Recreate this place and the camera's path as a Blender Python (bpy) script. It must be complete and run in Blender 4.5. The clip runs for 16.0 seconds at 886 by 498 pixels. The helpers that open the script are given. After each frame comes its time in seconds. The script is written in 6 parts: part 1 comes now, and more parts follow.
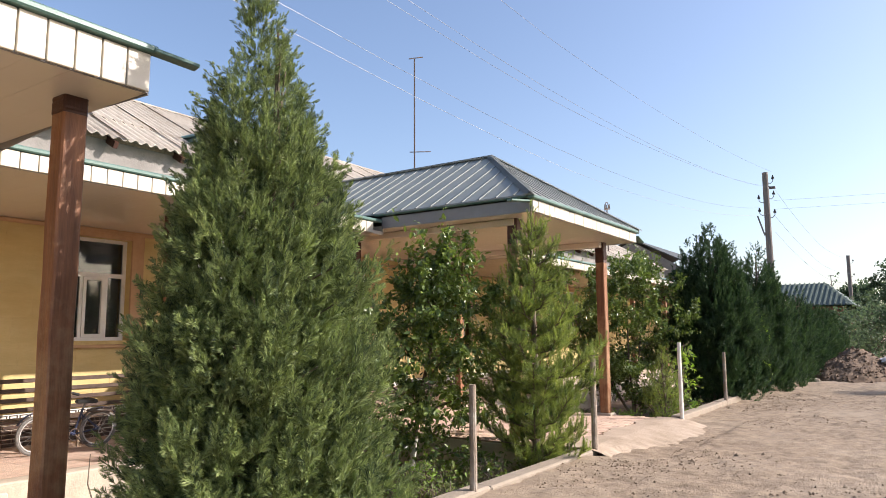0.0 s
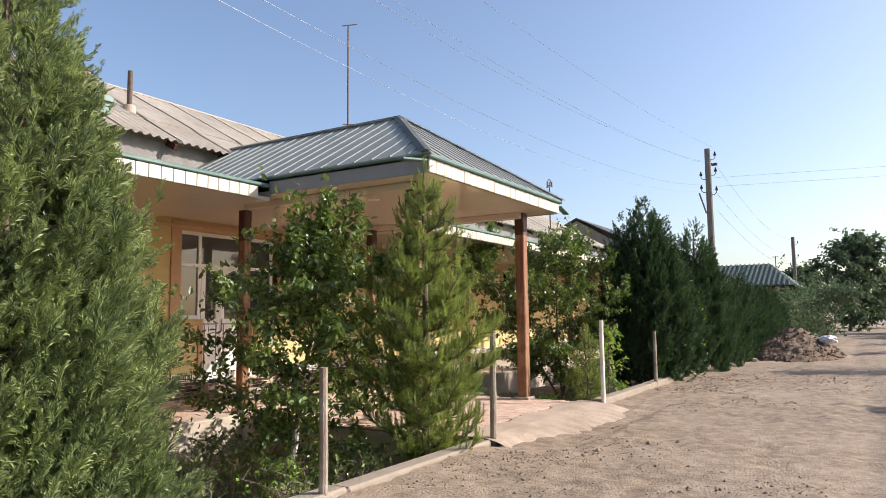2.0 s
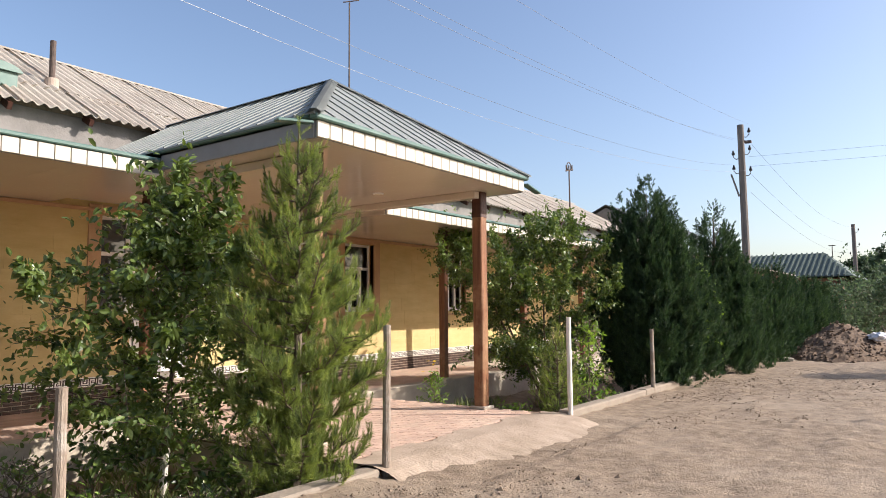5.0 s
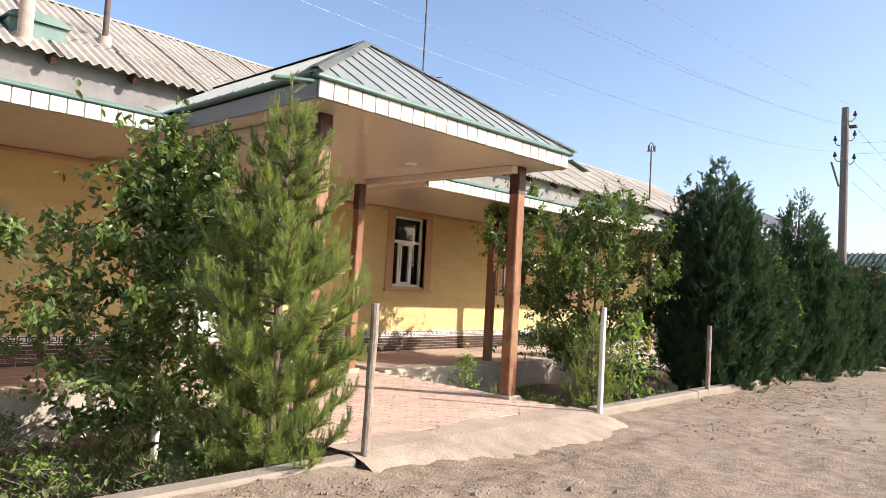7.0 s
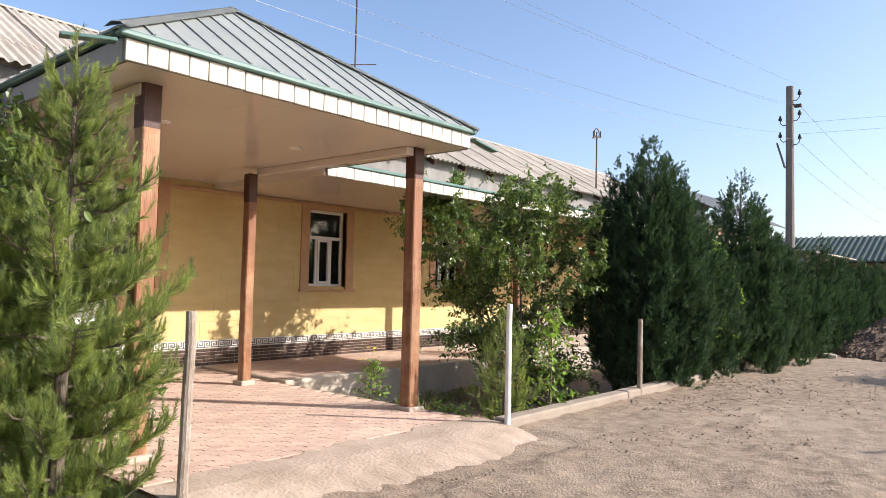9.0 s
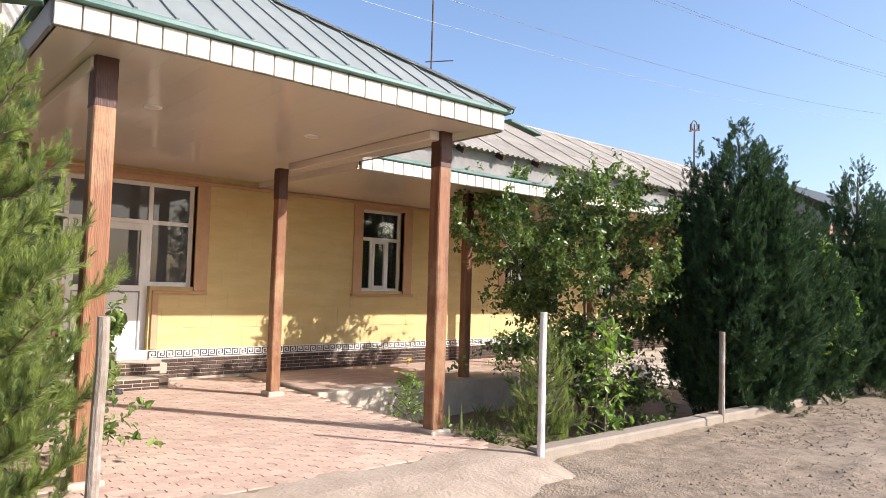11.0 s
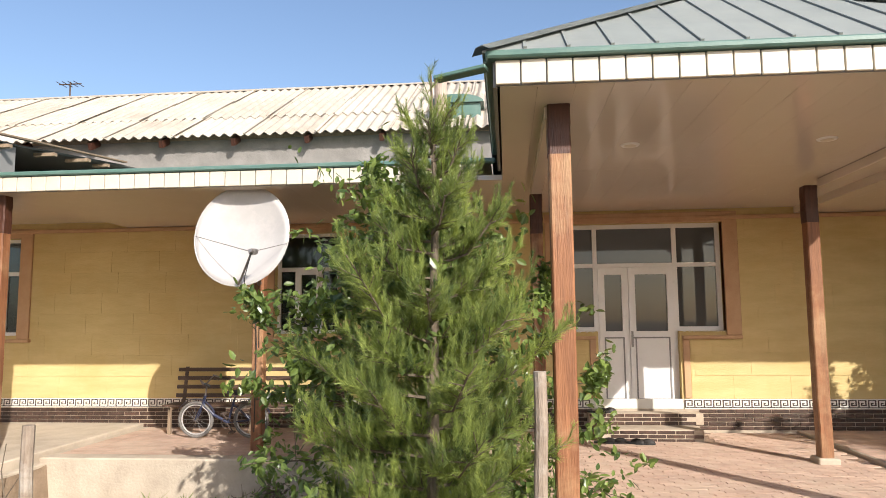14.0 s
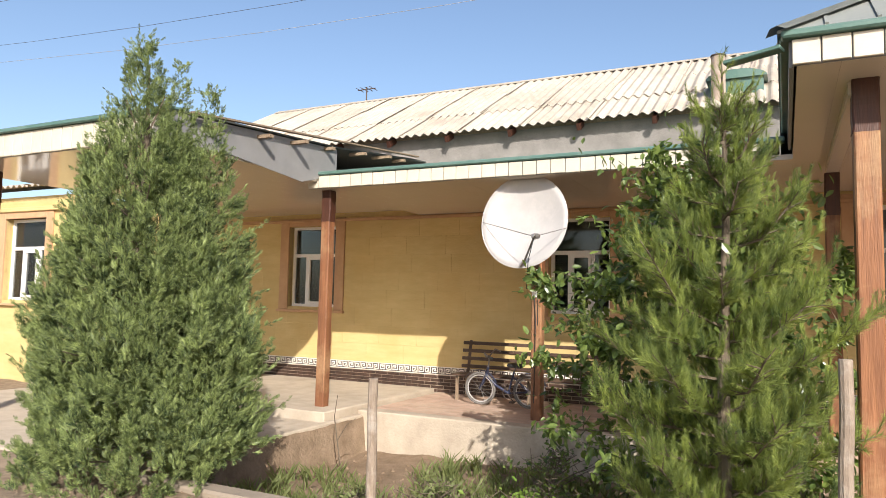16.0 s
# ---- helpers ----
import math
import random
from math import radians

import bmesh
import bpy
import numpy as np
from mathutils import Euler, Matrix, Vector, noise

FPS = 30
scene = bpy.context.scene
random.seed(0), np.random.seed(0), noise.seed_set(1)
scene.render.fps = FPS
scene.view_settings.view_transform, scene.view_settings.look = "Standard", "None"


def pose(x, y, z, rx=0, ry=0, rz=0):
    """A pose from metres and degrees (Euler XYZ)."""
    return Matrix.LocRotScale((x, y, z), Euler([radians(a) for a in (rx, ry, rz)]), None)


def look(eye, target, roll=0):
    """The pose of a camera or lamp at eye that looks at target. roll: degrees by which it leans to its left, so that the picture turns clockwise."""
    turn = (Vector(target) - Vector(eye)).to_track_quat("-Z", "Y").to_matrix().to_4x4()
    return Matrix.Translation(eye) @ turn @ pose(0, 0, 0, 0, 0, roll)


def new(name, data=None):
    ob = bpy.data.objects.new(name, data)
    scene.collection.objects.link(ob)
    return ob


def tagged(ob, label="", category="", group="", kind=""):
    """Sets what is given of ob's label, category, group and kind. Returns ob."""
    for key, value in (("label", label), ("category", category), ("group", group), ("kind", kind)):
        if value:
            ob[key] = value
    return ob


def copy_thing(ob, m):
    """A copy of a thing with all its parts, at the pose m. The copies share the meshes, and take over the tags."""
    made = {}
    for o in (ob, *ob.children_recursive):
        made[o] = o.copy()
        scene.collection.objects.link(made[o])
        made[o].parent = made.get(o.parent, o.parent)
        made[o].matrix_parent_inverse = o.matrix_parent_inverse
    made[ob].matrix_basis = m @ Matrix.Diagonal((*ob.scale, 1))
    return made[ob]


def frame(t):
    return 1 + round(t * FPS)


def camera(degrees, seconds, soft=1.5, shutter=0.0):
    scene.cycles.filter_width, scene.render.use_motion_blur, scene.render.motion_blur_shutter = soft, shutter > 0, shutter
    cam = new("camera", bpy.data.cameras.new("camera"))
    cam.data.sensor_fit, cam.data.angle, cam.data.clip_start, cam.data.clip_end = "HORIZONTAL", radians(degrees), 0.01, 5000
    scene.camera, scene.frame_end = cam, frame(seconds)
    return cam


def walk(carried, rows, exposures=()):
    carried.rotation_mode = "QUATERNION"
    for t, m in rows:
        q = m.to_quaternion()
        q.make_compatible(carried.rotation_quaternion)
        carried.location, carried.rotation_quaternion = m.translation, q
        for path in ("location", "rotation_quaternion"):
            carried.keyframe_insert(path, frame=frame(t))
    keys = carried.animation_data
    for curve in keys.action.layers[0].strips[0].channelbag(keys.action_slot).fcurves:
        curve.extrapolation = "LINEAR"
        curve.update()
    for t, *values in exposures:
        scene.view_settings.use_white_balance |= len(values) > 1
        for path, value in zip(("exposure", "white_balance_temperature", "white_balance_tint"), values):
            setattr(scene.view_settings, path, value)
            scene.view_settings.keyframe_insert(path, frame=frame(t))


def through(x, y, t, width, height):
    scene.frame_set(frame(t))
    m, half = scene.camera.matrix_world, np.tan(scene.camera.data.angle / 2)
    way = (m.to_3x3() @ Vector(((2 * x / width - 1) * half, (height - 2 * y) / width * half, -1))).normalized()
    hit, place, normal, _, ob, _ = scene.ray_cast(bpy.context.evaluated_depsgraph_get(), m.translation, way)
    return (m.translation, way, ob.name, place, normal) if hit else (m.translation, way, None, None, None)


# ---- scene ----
cam = camera(65.1, 16.0, soft=0.5)
PATH = [
    (0, (0.248, 0.256, 1.46), (-0.879, 1.89, 1.705), -0.3),
    (0.5, (0.258, 0.569, 1.412), (-0.9, 2.174, 1.699), -2.4),
    (1, (0.347, 0.87, 1.436), (-0.92, 2.409, 1.596), -1.1),
    (1.5, (0.417, 1.184, 1.483), (-0.649, 2.867, 1.656), 1.3),
    (2, (0.374, 1.63, 1.371), (-0.66, 3.331, 1.569), -0.6),
    (2.5, (0.514, 1.976, 1.474), (-0.588, 3.641, 1.587), -0.4),
    (3, (0.47, 2.375, 1.49), (-0.508, 4.111, 1.655), 0.5),
    (3.5, (0.558, 2.716, 1.508), (-0.688, 4.269, 1.689), 0.8),
    (4, (0.676, 3.075, 1.54), (-0.553, 4.641, 1.734), -0.9),
    (4.5, (0.629, 3.494, 1.425), (-0.357, 5.221, 1.634), -1.6),
    (5, (0.856, 3.819, 1.416), (-0.31, 5.434, 1.592), -0.5),
    (5.2, (0.917, 3.942, 1.404), (-0.249, 5.56, 1.546), -0.7),
    (7.3, (1.122, 4.941, 1.508), (-0.283, 6.362, 1.606), 2.4),
    (7.5, (1.06, 5.068, 1.531), (-0.366, 6.467, 1.627), 0.4),
    (8, (1.091, 5.434, 1.517), (-0.451, 6.703, 1.618), 0.8),
    (8.5, (1.127, 5.822, 1.528), (-0.322, 7.197, 1.627), 1.3),
    (9, (1.088, 6.172, 1.516), (-0.217, 7.685, 1.614), 1.3),
    (9.5, (1.068, 6.586, 1.494), (-0.381, 7.962, 1.571), 0.5),
    (9.7, (1.087, 6.732, 1.487), (-0.367, 8.102, 1.57), -0.1),
    (11.8, (0.815, 7.825, 1.52), (-0.798, 8.999, 1.671), 3.6),
    (12, (0.795, 7.881, 1.513), (-0.897, 8.934, 1.678), 1.5),
    (12.5, (0.711, 8.171, 1.523), (-1.095, 9.012, 1.702), 1.3),
    (13, (0.633, 8.351, 1.515), (-1.209, 9.118, 1.645), 0.3),
    (13.5, (0.441, 8.42, 1.546), (-1.477, 8.959, 1.727), 1.7),
    (14, (0.472, 8.45, 1.551), (-1.509, 8.27, 1.76), -0.5),
    (14.1, (0.485, 8.464, 1.55), (-1.486, 8.169, 1.727), -0.4),
    (14.5, (0.53, 8.454, 1.524), (-1.389, 7.912, 1.677), -0.0),
    (15, (0.623, 8.35, 1.528), (-1.237, 7.637, 1.719), 0.6),
    (15.5, (0.762, 8.269, 1.513), (-1.081, 7.507, 1.656), 3.0),
    (16, (0.892, 8.344, 1.534), (-0.896, 7.461, 1.687), 1.3),
]
EXPOSURES = [(0.0, 0.80, 6250, 16), (1.0, 0.82, 6250, 16), (2.0, 0.65, 6250, 15), (3.0, 0.62, 6250, 15), (5.0, 0.64, 6250, 15), (7.5, 0.92, 6150, 15), (9.5, 0.80, 6000, 15), (12.5, 0.90, 5850, 13), (13.5, 0.72, 6050, 12), (14.5, 0.48, 6250, 12), (16.0, 0.52, 6250, 12)]
walk(cam, [(t, look(eye, target, roll)) for t, eye, target, roll in PATH], EXPOSURES)

# ---- world, sun and exposure ----
world = bpy.data.worlds.new("sky_world")
world.use_nodes = True
scene.world = world
SUN_DIR = Vector((1.0, 0.70, 0.71)).normalized()
sky_node = world.node_tree.nodes.new("ShaderNodeTexSky")
sky_node.sky_type = 'NISHITA'
sky_node.sun_disc = False
sky_node.sun_elevation = math.asin(SUN_DIR.z)
sky_node.sun_rotation = math.atan2(SUN_DIR.x, SUN_DIR.y)
sky_node.air_density = 1.0
sky_node.dust_density = 1.9
sky_node.ozone_density = 1.0
background = world.node_tree.nodes["Background"]
background.inputs["Strength"].default_value = 0.13
world.node_tree.links.new(sky_node.outputs[0], background.inputs["Color"])
sun_data = bpy.data.lights.new("sun", 'SUN')
sun_data.energy = 4.6
sun_data.angle = radians(0.55)
sun_data.color = (1.0, 0.93, 0.81)
sun = new("sun", sun_data)
sun.matrix_world = look(SUN_DIR * 60, (0, 0, 0))


# ---- materials ----
def surf(name, c1, c2, scale=6.0, rough=0.8, bump=0.15, fine=60.0, stretch=(1, 1, 1), stain=None, stain_scale=0.6,
         stain_amount=0.5, vary=0.0, metal=0.0, spec=0.4, island=False):
    """Two colours mixed by noise, a larger stain, fine bump; places in world metres."""
    m = bpy.data.materials.new(name)
    m.use_nodes = True
    n, l = m.node_tree.nodes, m.node_tree.links
    b = n["Principled BSDF"]
    geo = n.new("ShaderNodeNewGeometry")
    mp = n.new("ShaderNodeMapping")
    mp.inputs["Scale"].default_value = stretch
    l.new(geo.outputs["Position"], mp.inputs["Vector"])
    n1 = n.new("ShaderNodeTexNoise")
    n1.inputs["Scale"].default_value = scale
    n1.inputs["Detail"].default_value = 6
    n1.inputs["Roughness"].default_value = 0.65
    l.new(mp.outputs[0], n1.inputs["Vector"])
    r1 = n.new("ShaderNodeMapRange")
    r1.inputs["From Min"].default_value, r1.inputs["From Max"].default_value = 0.3, 0.7
    l.new(n1.outputs["Fac"], r1.inputs["Value"])
    mix = n.new("ShaderNodeMix")
    mix.data_type = 'RGBA'
    mix.inputs["A"].default_value, mix.inputs["B"].default_value = (*c1, 1), (*c2, 1)
    l.new(r1.outputs[0], mix.inputs["Factor"])
    colour = mix.outputs["Result"]
    if stain:
        n2 = n.new("ShaderNodeTexNoise")
        n2.inputs["Scale"].default_value = stain_scale
        n2.inputs["Detail"].default_value = 8
        n2.inputs["Roughness"].default_value = 0.7
        l.new(geo.outputs["Position"], n2.inputs["Vector"])
        r2 = n.new("ShaderNodeMapRange")
        r2.inputs["From Min"].default_value, r2.inputs["From Max"].default_value = 0.48, 0.72
        r2.inputs["To Max"].default_value = stain_amount
        l.new(n2.outputs["Fac"], r2.inputs["Value"])
        mix2 = n.new("ShaderNodeMix")
        mix2.data_type = 'RGBA'
        mix2.inputs["B"].default_value = (*stain, 1)
        l.new(r2.outputs[0], mix2.inputs["Factor"])
        l.new(colour, mix2.inputs["A"])
        colour = mix2.outputs["Result"]
    if vary:
        hsv = n.new("ShaderNodeHueSaturation")
        r3 = n.new("ShaderNodeMapRange")
        r3.inputs["To Min"].default_value, r3.inputs["To Max"].default_value = 1 - vary, 1 + vary
        if island:
            l.new(geo.outputs["Random Per Island"], r3.inputs["Value"])
        else:
            info = n.new("ShaderNodeObjectInfo")
            l.new(info.outputs["Random"], r3.inputs["Value"])
        l.new(r3.outputs[0], hsv.inputs["Value"])
        l.new(colour, hsv.inputs["Color"])
        colour = hsv.outputs["Color"]
    l.new(colour, b.inputs["Base Color"])
    b.inputs["Metallic"].default_value = metal
    b.inputs["Specular IOR Level"].default_value = spec
    r4 = n.new("ShaderNodeMapRange")
    r4.inputs["To Min"].default_value, r4.inputs["To Max"].default_value = max(0.02, rough - 0.1), min(1.0, rough + 0.1)
    l.new(n1.outputs["Fac"], r4.inputs["Value"])
    l.new(r4.outputs[0], b.inputs["Roughness"])
    if bump:
        n3 = n.new("ShaderNodeTexNoise")
        n3.inputs["Scale"].default_value = fine
        n3.inputs["Detail"].default_value = 5
        l.new(mp.outputs[0], n3.inputs["Vector"])
        bp = n.new("ShaderNodeBump")
        bp.inputs["Strength"].default_value = bump
        bp.inputs["Distance"].default_value = 0.02
        l.new(n3.outputs["Fac"], bp.inputs["Height"])
        l.new(bp.outputs[0], b.inputs["Normal"])
    return m


def leaf_mat(name, c1, c2, rough=0.5, through=0.35, spec=0.35, clump=3.5, single=0.6):
    """Leaves: colour by clump, some light let through."""
    m = bpy.data.materials.new(name)
    m.use_nodes = True
    n, l = m.node_tree.nodes, m.node_tree.links
    b = n["Principled BSDF"]
    geo = n.new("ShaderNodeNewGeometry")
    noise_node = n.new("ShaderNodeTexNoise")
    noise_node.inputs["Scale"].default_value = clump
    noise_node.inputs["Detail"].default_value = 4
    l.new(geo.outputs["Position"], noise_node.inputs["Vector"])
    add = n.new("ShaderNodeMath")
    add.operation = 'ADD'
    each = n.new("ShaderNodeMath")
    each.operation = 'MULTIPLY'
    each.inputs[1].default_value = single
    l.new(geo.outputs["Random Per Island"], each.inputs[0])
    l.new(noise_node.outputs["Fac"], add.inputs[0])
    l.new(each.outputs[0], add.inputs[1])
    rr = n.new("ShaderNodeMapRange")
    rr.inputs["From Min"].default_value, rr.inputs["From Max"].default_value = 0.36, 0.62 + single
    l.new(add.outputs[0], rr.inputs["Value"])
    mix = n.new("ShaderNodeMix")
    mix.data_type = 'RGBA'
    mix.inputs["A"].default_value, mix.inputs["B"].default_value = (*c1, 1), (*c2, 1)
    l.new(rr.outputs[0], mix.inputs["Factor"])
    l.new(mix.outputs["Result"], b.inputs["Base Color"])
    b.inputs["Roughness"].default_value = rough
    b.inputs["Specular IOR Level"].default_value = spec
    tr = n.new("ShaderNodeBsdfTranslucent")
    hsv = n.new("ShaderNodeHueSaturation")
    hsv.inputs["Saturation"].default_value = 1.15
    hsv.inputs["Value"].default_value = 1.5
    l.new(mix.outputs["Result"], hsv.inputs["Color"])
    l.new(hsv.outputs[0], tr.inputs["Color"])
    ms = n.new("ShaderNodeMixShader")
    ms.inputs[0].default_value = through
    l.new(b.outputs[0], ms.inputs[1])
    l.new(tr.outputs[0], ms.inputs[2])
    l.new(ms.outputs[0], n["Material Output"].inputs["Surface"])
    return m


def glass_mat(name, flat_grey):
    m = bpy.data.materials.new(name)
    m.use_nodes = True
    n, l = m.node_tree.nodes, m.node_tree.links
    n.remove(n["Principled BSDF"])
    tr = n.new("ShaderNodeBsdfTransparent")
    tr.inputs["Color"].default_value = (0.62, 0.66, 0.66, 1)
    gl = n.new("ShaderNodeBsdfGlossy")
    gl.inputs["Roughness"].default_value = 0.03
    fr = n.new("ShaderNodeFresnel")
    fr.inputs["IOR"].default_value = 1.6
    ms = n.new("ShaderNodeMixShader")
    l.new(fr.outputs[0], ms.inputs[0])
    # flat diffuse grey in the pane, painted in place of dull reflections
    df = n.new("ShaderNodeBsdfDiffuse")
    df.inputs["Color"].default_value = (0.085, 0.09, 0.092, 1)
    body = n.new("ShaderNodeMixShader")
    body.inputs[0].default_value = flat_grey
    l.new(tr.outputs[0], body.inputs[1])
    l.new(df.outputs[0], body.inputs[2])
    l.new(body.outputs[0], ms.inputs[1])
    l.new(gl.outputs[0], ms.inputs[2])
    l.new(ms.outputs[0], n["Material Output"].inputs["Surface"])
    return m


M = {}
M["plaster"] = surf("yellow_stone_plaster", (0.55, 0.41, 0.172), (0.65, 0.505, 0.238), 3.0, 0.75, 0.25, 45, stretch=(1, 0.5, 2.2),
                    stain=(0.55, 0.36, 0.12), stain_scale=0.8, vary=0.025)
M["plaster_joint"] = surf("joint_plaster", (0.54, 0.40, 0.165), (0.63, 0.485, 0.225), 8.0, 0.9, 0.2)
M["surround"] = surf("pink_stone_surround", (0.47, 0.28, 0.15), (0.55, 0.35, 0.2), 5.0, 0.7, 0.2, 50)
# eave shade on the upper wall strip is put into this darkened grey
M["grey_wall"] = surf("grey_render", (0.19, 0.175, 0.16), (0.28, 0.26, 0.24), 3.0, 0.9, 0.3, 30, stain=(0.13, 0.12, 0.105))
M["concrete"] = surf("pale_concrete", (0.42, 0.35, 0.27), (0.55, 0.47, 0.37), 3.0, 0.9, 0.4, 35, stain=(0.30, 0.24, 0.18), stain_scale=1.6)
M["kerb"] = surf("dusty_concrete", (0.24, 0.195, 0.15), (0.35, 0.29, 0.225), 4.0, 0.95, 0.5, 35, stain=(0.2, 0.155, 0.11), stain_scale=2.0)
M["apron"] = surf("dusty_apron", (0.34, 0.26, 0.19), (0.45, 0.35, 0.265), 2.2, 0.95, 0.6, 30, stain=(0.25, 0.19, 0.13), stain_scale=1.3, stain_amount=0.9)
M["crumb"] = surf("dry_crumbs", (0.15, 0.105, 0.07), (0.34, 0.255, 0.18), 9.0, 0.95, 0.0, vary=0.3, island=True)
M["wire"] = surf("bright_wire", (0.28, 0.28, 0.29), (0.36, 0.36, 0.37), 10.0, 0.4, 0.0)
M["dirt"] = surf("dry_dirt", (0.15, 0.105, 0.068), (0.36, 0.272, 0.188), 6.0, 0.95, 0.95, 42, stain=(0.37, 0.29, 0.21), stain_scale=0.45, stain_amount=0.75)
M["soil"] = surf("garden_soil", (0.17, 0.115, 0.07), (0.29, 0.21, 0.14), 5.0, 0.95, 0.9, 30)
M["clod"] = surf("brown_clods", (0.085, 0.054, 0.034), (0.17, 0.112, 0.07), 6.0, 0.95, 0.5, 40)
M["paver"] = surf("pink_paver", (0.47, 0.315, 0.235), (0.58, 0.42, 0.325), 7.0, 0.9, 0.4, 70, stain=(0.58, 0.46, 0.345), stain_scale=1.1, stain_amount=0.7, vary=0.09)
M["paver_i"] = surf("pink_paver_far", (0.47, 0.315, 0.235), (0.58, 0.42, 0.325), 7.0, 0.9, 0.4, 70, stain=(0.58, 0.46, 0.345), stain_scale=1.1, stain_amount=0.7, vary=0.09, island=True)
M["sand"] = surf("joint_sand", (0.21, 0.14, 0.1), (0.31, 0.215, 0.15), 12.0, 0.95, 0.4, 80)
M["brick"] = surf("dark_brown_tile", (0.035, 0.022, 0.016), (0.10, 0.055, 0.038), 9.0, 0.5, 0.35, 40, stain=(0.17, 0.10, 0.07), stain_scale=3, vary=0.3)
M["mortar"] = surf("pale_mortar", (0.40, 0.32, 0.24), (0.52, 0.43, 0.33), 10.0, 0.9, 0.3)
M["key_white"] = surf("white_tile", (0.72, 0.68, 0.60), (0.80, 0.76, 0.68), 10.0, 0.4, 0.05)
M["key_dark"] = surf("dark_key_pattern", (0.05, 0.035, 0.03), (0.09, 0.06, 0.05), 10.0, 0.4, 0.05)
M["wood"] = surf("stained_timber", (0.12, 0.046, 0.021), (0.31, 0.137, 0.062), 4.0, 0.55, 0.3, 30, stretch=(5, 5, 0.35), stain=(0.45, 0.29, 0.155), stain_scale=1.7, stain_amount=0.75, vary=0.1)
M["wood_dark"] = surf("dark_timber", (0.045, 0.016, 0.01), (0.085, 0.032, 0.018), 7.0, 0.5, 0.3, 30, stretch=(5, 5, 0.35))
M["wood_grey"] = surf("weathered_timber", (0.20, 0.14, 0.09), (0.33, 0.25, 0.17), 8.0, 0.9, 0.5, 40, stretch=(4, 4, 0.5), vary=0.15)
M["bench"] = surf("brown_bench_paint", (0.05, 0.028, 0.02), (0.10, 0.06, 0.04), 9.0, 0.5, 0.2, stretch=(4, 0.4, 4), stain=(0.2, 0.14, 0.10), stain_scale=3)
M["pole"] = surf("old_pole_wood", (0.15, 0.13, 0.115), (0.24, 0.21, 0.185), 5.0, 0.9, 0.5, 40, stretch=(4, 4, 0.3))
M["pvc"] = surf("cream_plastic_soffit", (0.62, 0.545, 0.455), (0.66, 0.585, 0.495), 0.5, 0.11, 0.0, 8)
M["fascia"] = surf("white_plastic_fascia", (0.55, 0.5, 0.4), (0.63, 0.575, 0.475), 4.0, 0.4, 0.05, vary=0.03)
# grey lowered to carry the shade on the porch's side fascia
M["fascia_grey"] = surf("grey_flashing", (0.2, 0.195, 0.19), (0.26, 0.255, 0.25), 2.0, 0.5, 0.05)
M["green"] = surf("green_painted_steel", (0.075, 0.15, 0.125), (0.11, 0.19, 0.16), 3.0, 0.4, 0.05, stain=(0.2, 0.26, 0.23), stain_scale=2)
M["roof_metal"] = surf("grey_green_roof_steel", (0.205, 0.22, 0.205), (0.27, 0.285, 0.265), 1.5, 0.58, 0.05, 12, stain=(0.30, 0.30, 0.27), stain_scale=1.2, metal=0.0)
M["slate"] = surf("asbestos_cement", (0.41, 0.36, 0.295), (0.53, 0.47, 0.39), 3.5, 0.95, 0.5, 45, stain=(0.34, 0.27, 0.21), stain_scale=1.2, stain_amount=0.7, vary=0.10)
M["white_pvc"] = surf("white_window_plastic", (0.76, 0.74, 0.72), (0.82, 0.80, 0.78), 3.0, 0.3, 0.0)
M["rubber"] = surf("black_rubber", (0.02, 0.02, 0.02), (0.035, 0.035, 0.035), 20.0, 0.7, 0.1)
M["tyre"] = surf("dusty_tyre", (0.10, 0.092, 0.085), (0.22, 0.205, 0.185), 20.0, 0.85, 0.15)
M["dark_room"] = surf("dim_room_paint", (0.22, 0.19, 0.16), (0.26, 0.23, 0.19), 2.0, 0.9, 0.0)
M["blind"] = surf("pale_blind", (0.50, 0.52, 0.46), (0.58, 0.60, 0.54), 4.0, 0.6, 0.0)
M["curtain"] = surf("lace_curtain", (0.42, 0.40, 0.34), (0.58, 0.56, 0.48), 30.0, 0.9, 0.2)
M["dish"] = surf("white_dish_paint", (0.42, 0.4, 0.385), (0.49, 0.465, 0.45), 2.0, 0.35, 0.02, stain=(0.66, 0.60, 0.56), stain_scale=3)
M["steel"] = surf("grey_steel", (0.20, 0.19, 0.18), (0.32, 0.30, 0.28), 8.0, 0.45, 0.1, metal=0.7)
M["iron"] = surf("rusty_iron", (0.07, 0.052, 0.044), (0.14, 0.1, 0.08), 10.0, 0.75, 0.3, metal=0.2)
M["chimney"] = surf("rusty_flue_pipe", (0.36, 0.28, 0.22), (0.48, 0.39, 0.32), 5.0, 0.85, 0.2, stain=(0.2, 0.11, 0.07), stain_scale=4)
M["stake"] = surf("stake_bark_and_paint", (0.2, 0.15, 0.11), (0.34, 0.275, 0.215), 14.0, 0.9, 0.4, 60, stretch=(2, 2, 0.6), stain=(0.52, 0.48, 0.42), stain_scale=5, stain_amount=0.7)
M["stake_white"] = surf("whitewashed_stake", (0.66, 0.62, 0.56), (0.76, 0.73, 0.67), 10.0, 0.9, 0.3, stain=(0.4, 0.33, 0.26), stain_scale=4)
M["cable"] = surf("aluminium_cable", (0.1, 0.1, 0.11), (0.16, 0.16, 0.17), 10.0, 0.4, 0.0, metal=0.5)
M["bike_blue"] = surf("dark_blue_bike_paint", (0.025, 0.03, 0.06), (0.04, 0.05, 0.10), 8.0, 0.35, 0.0)
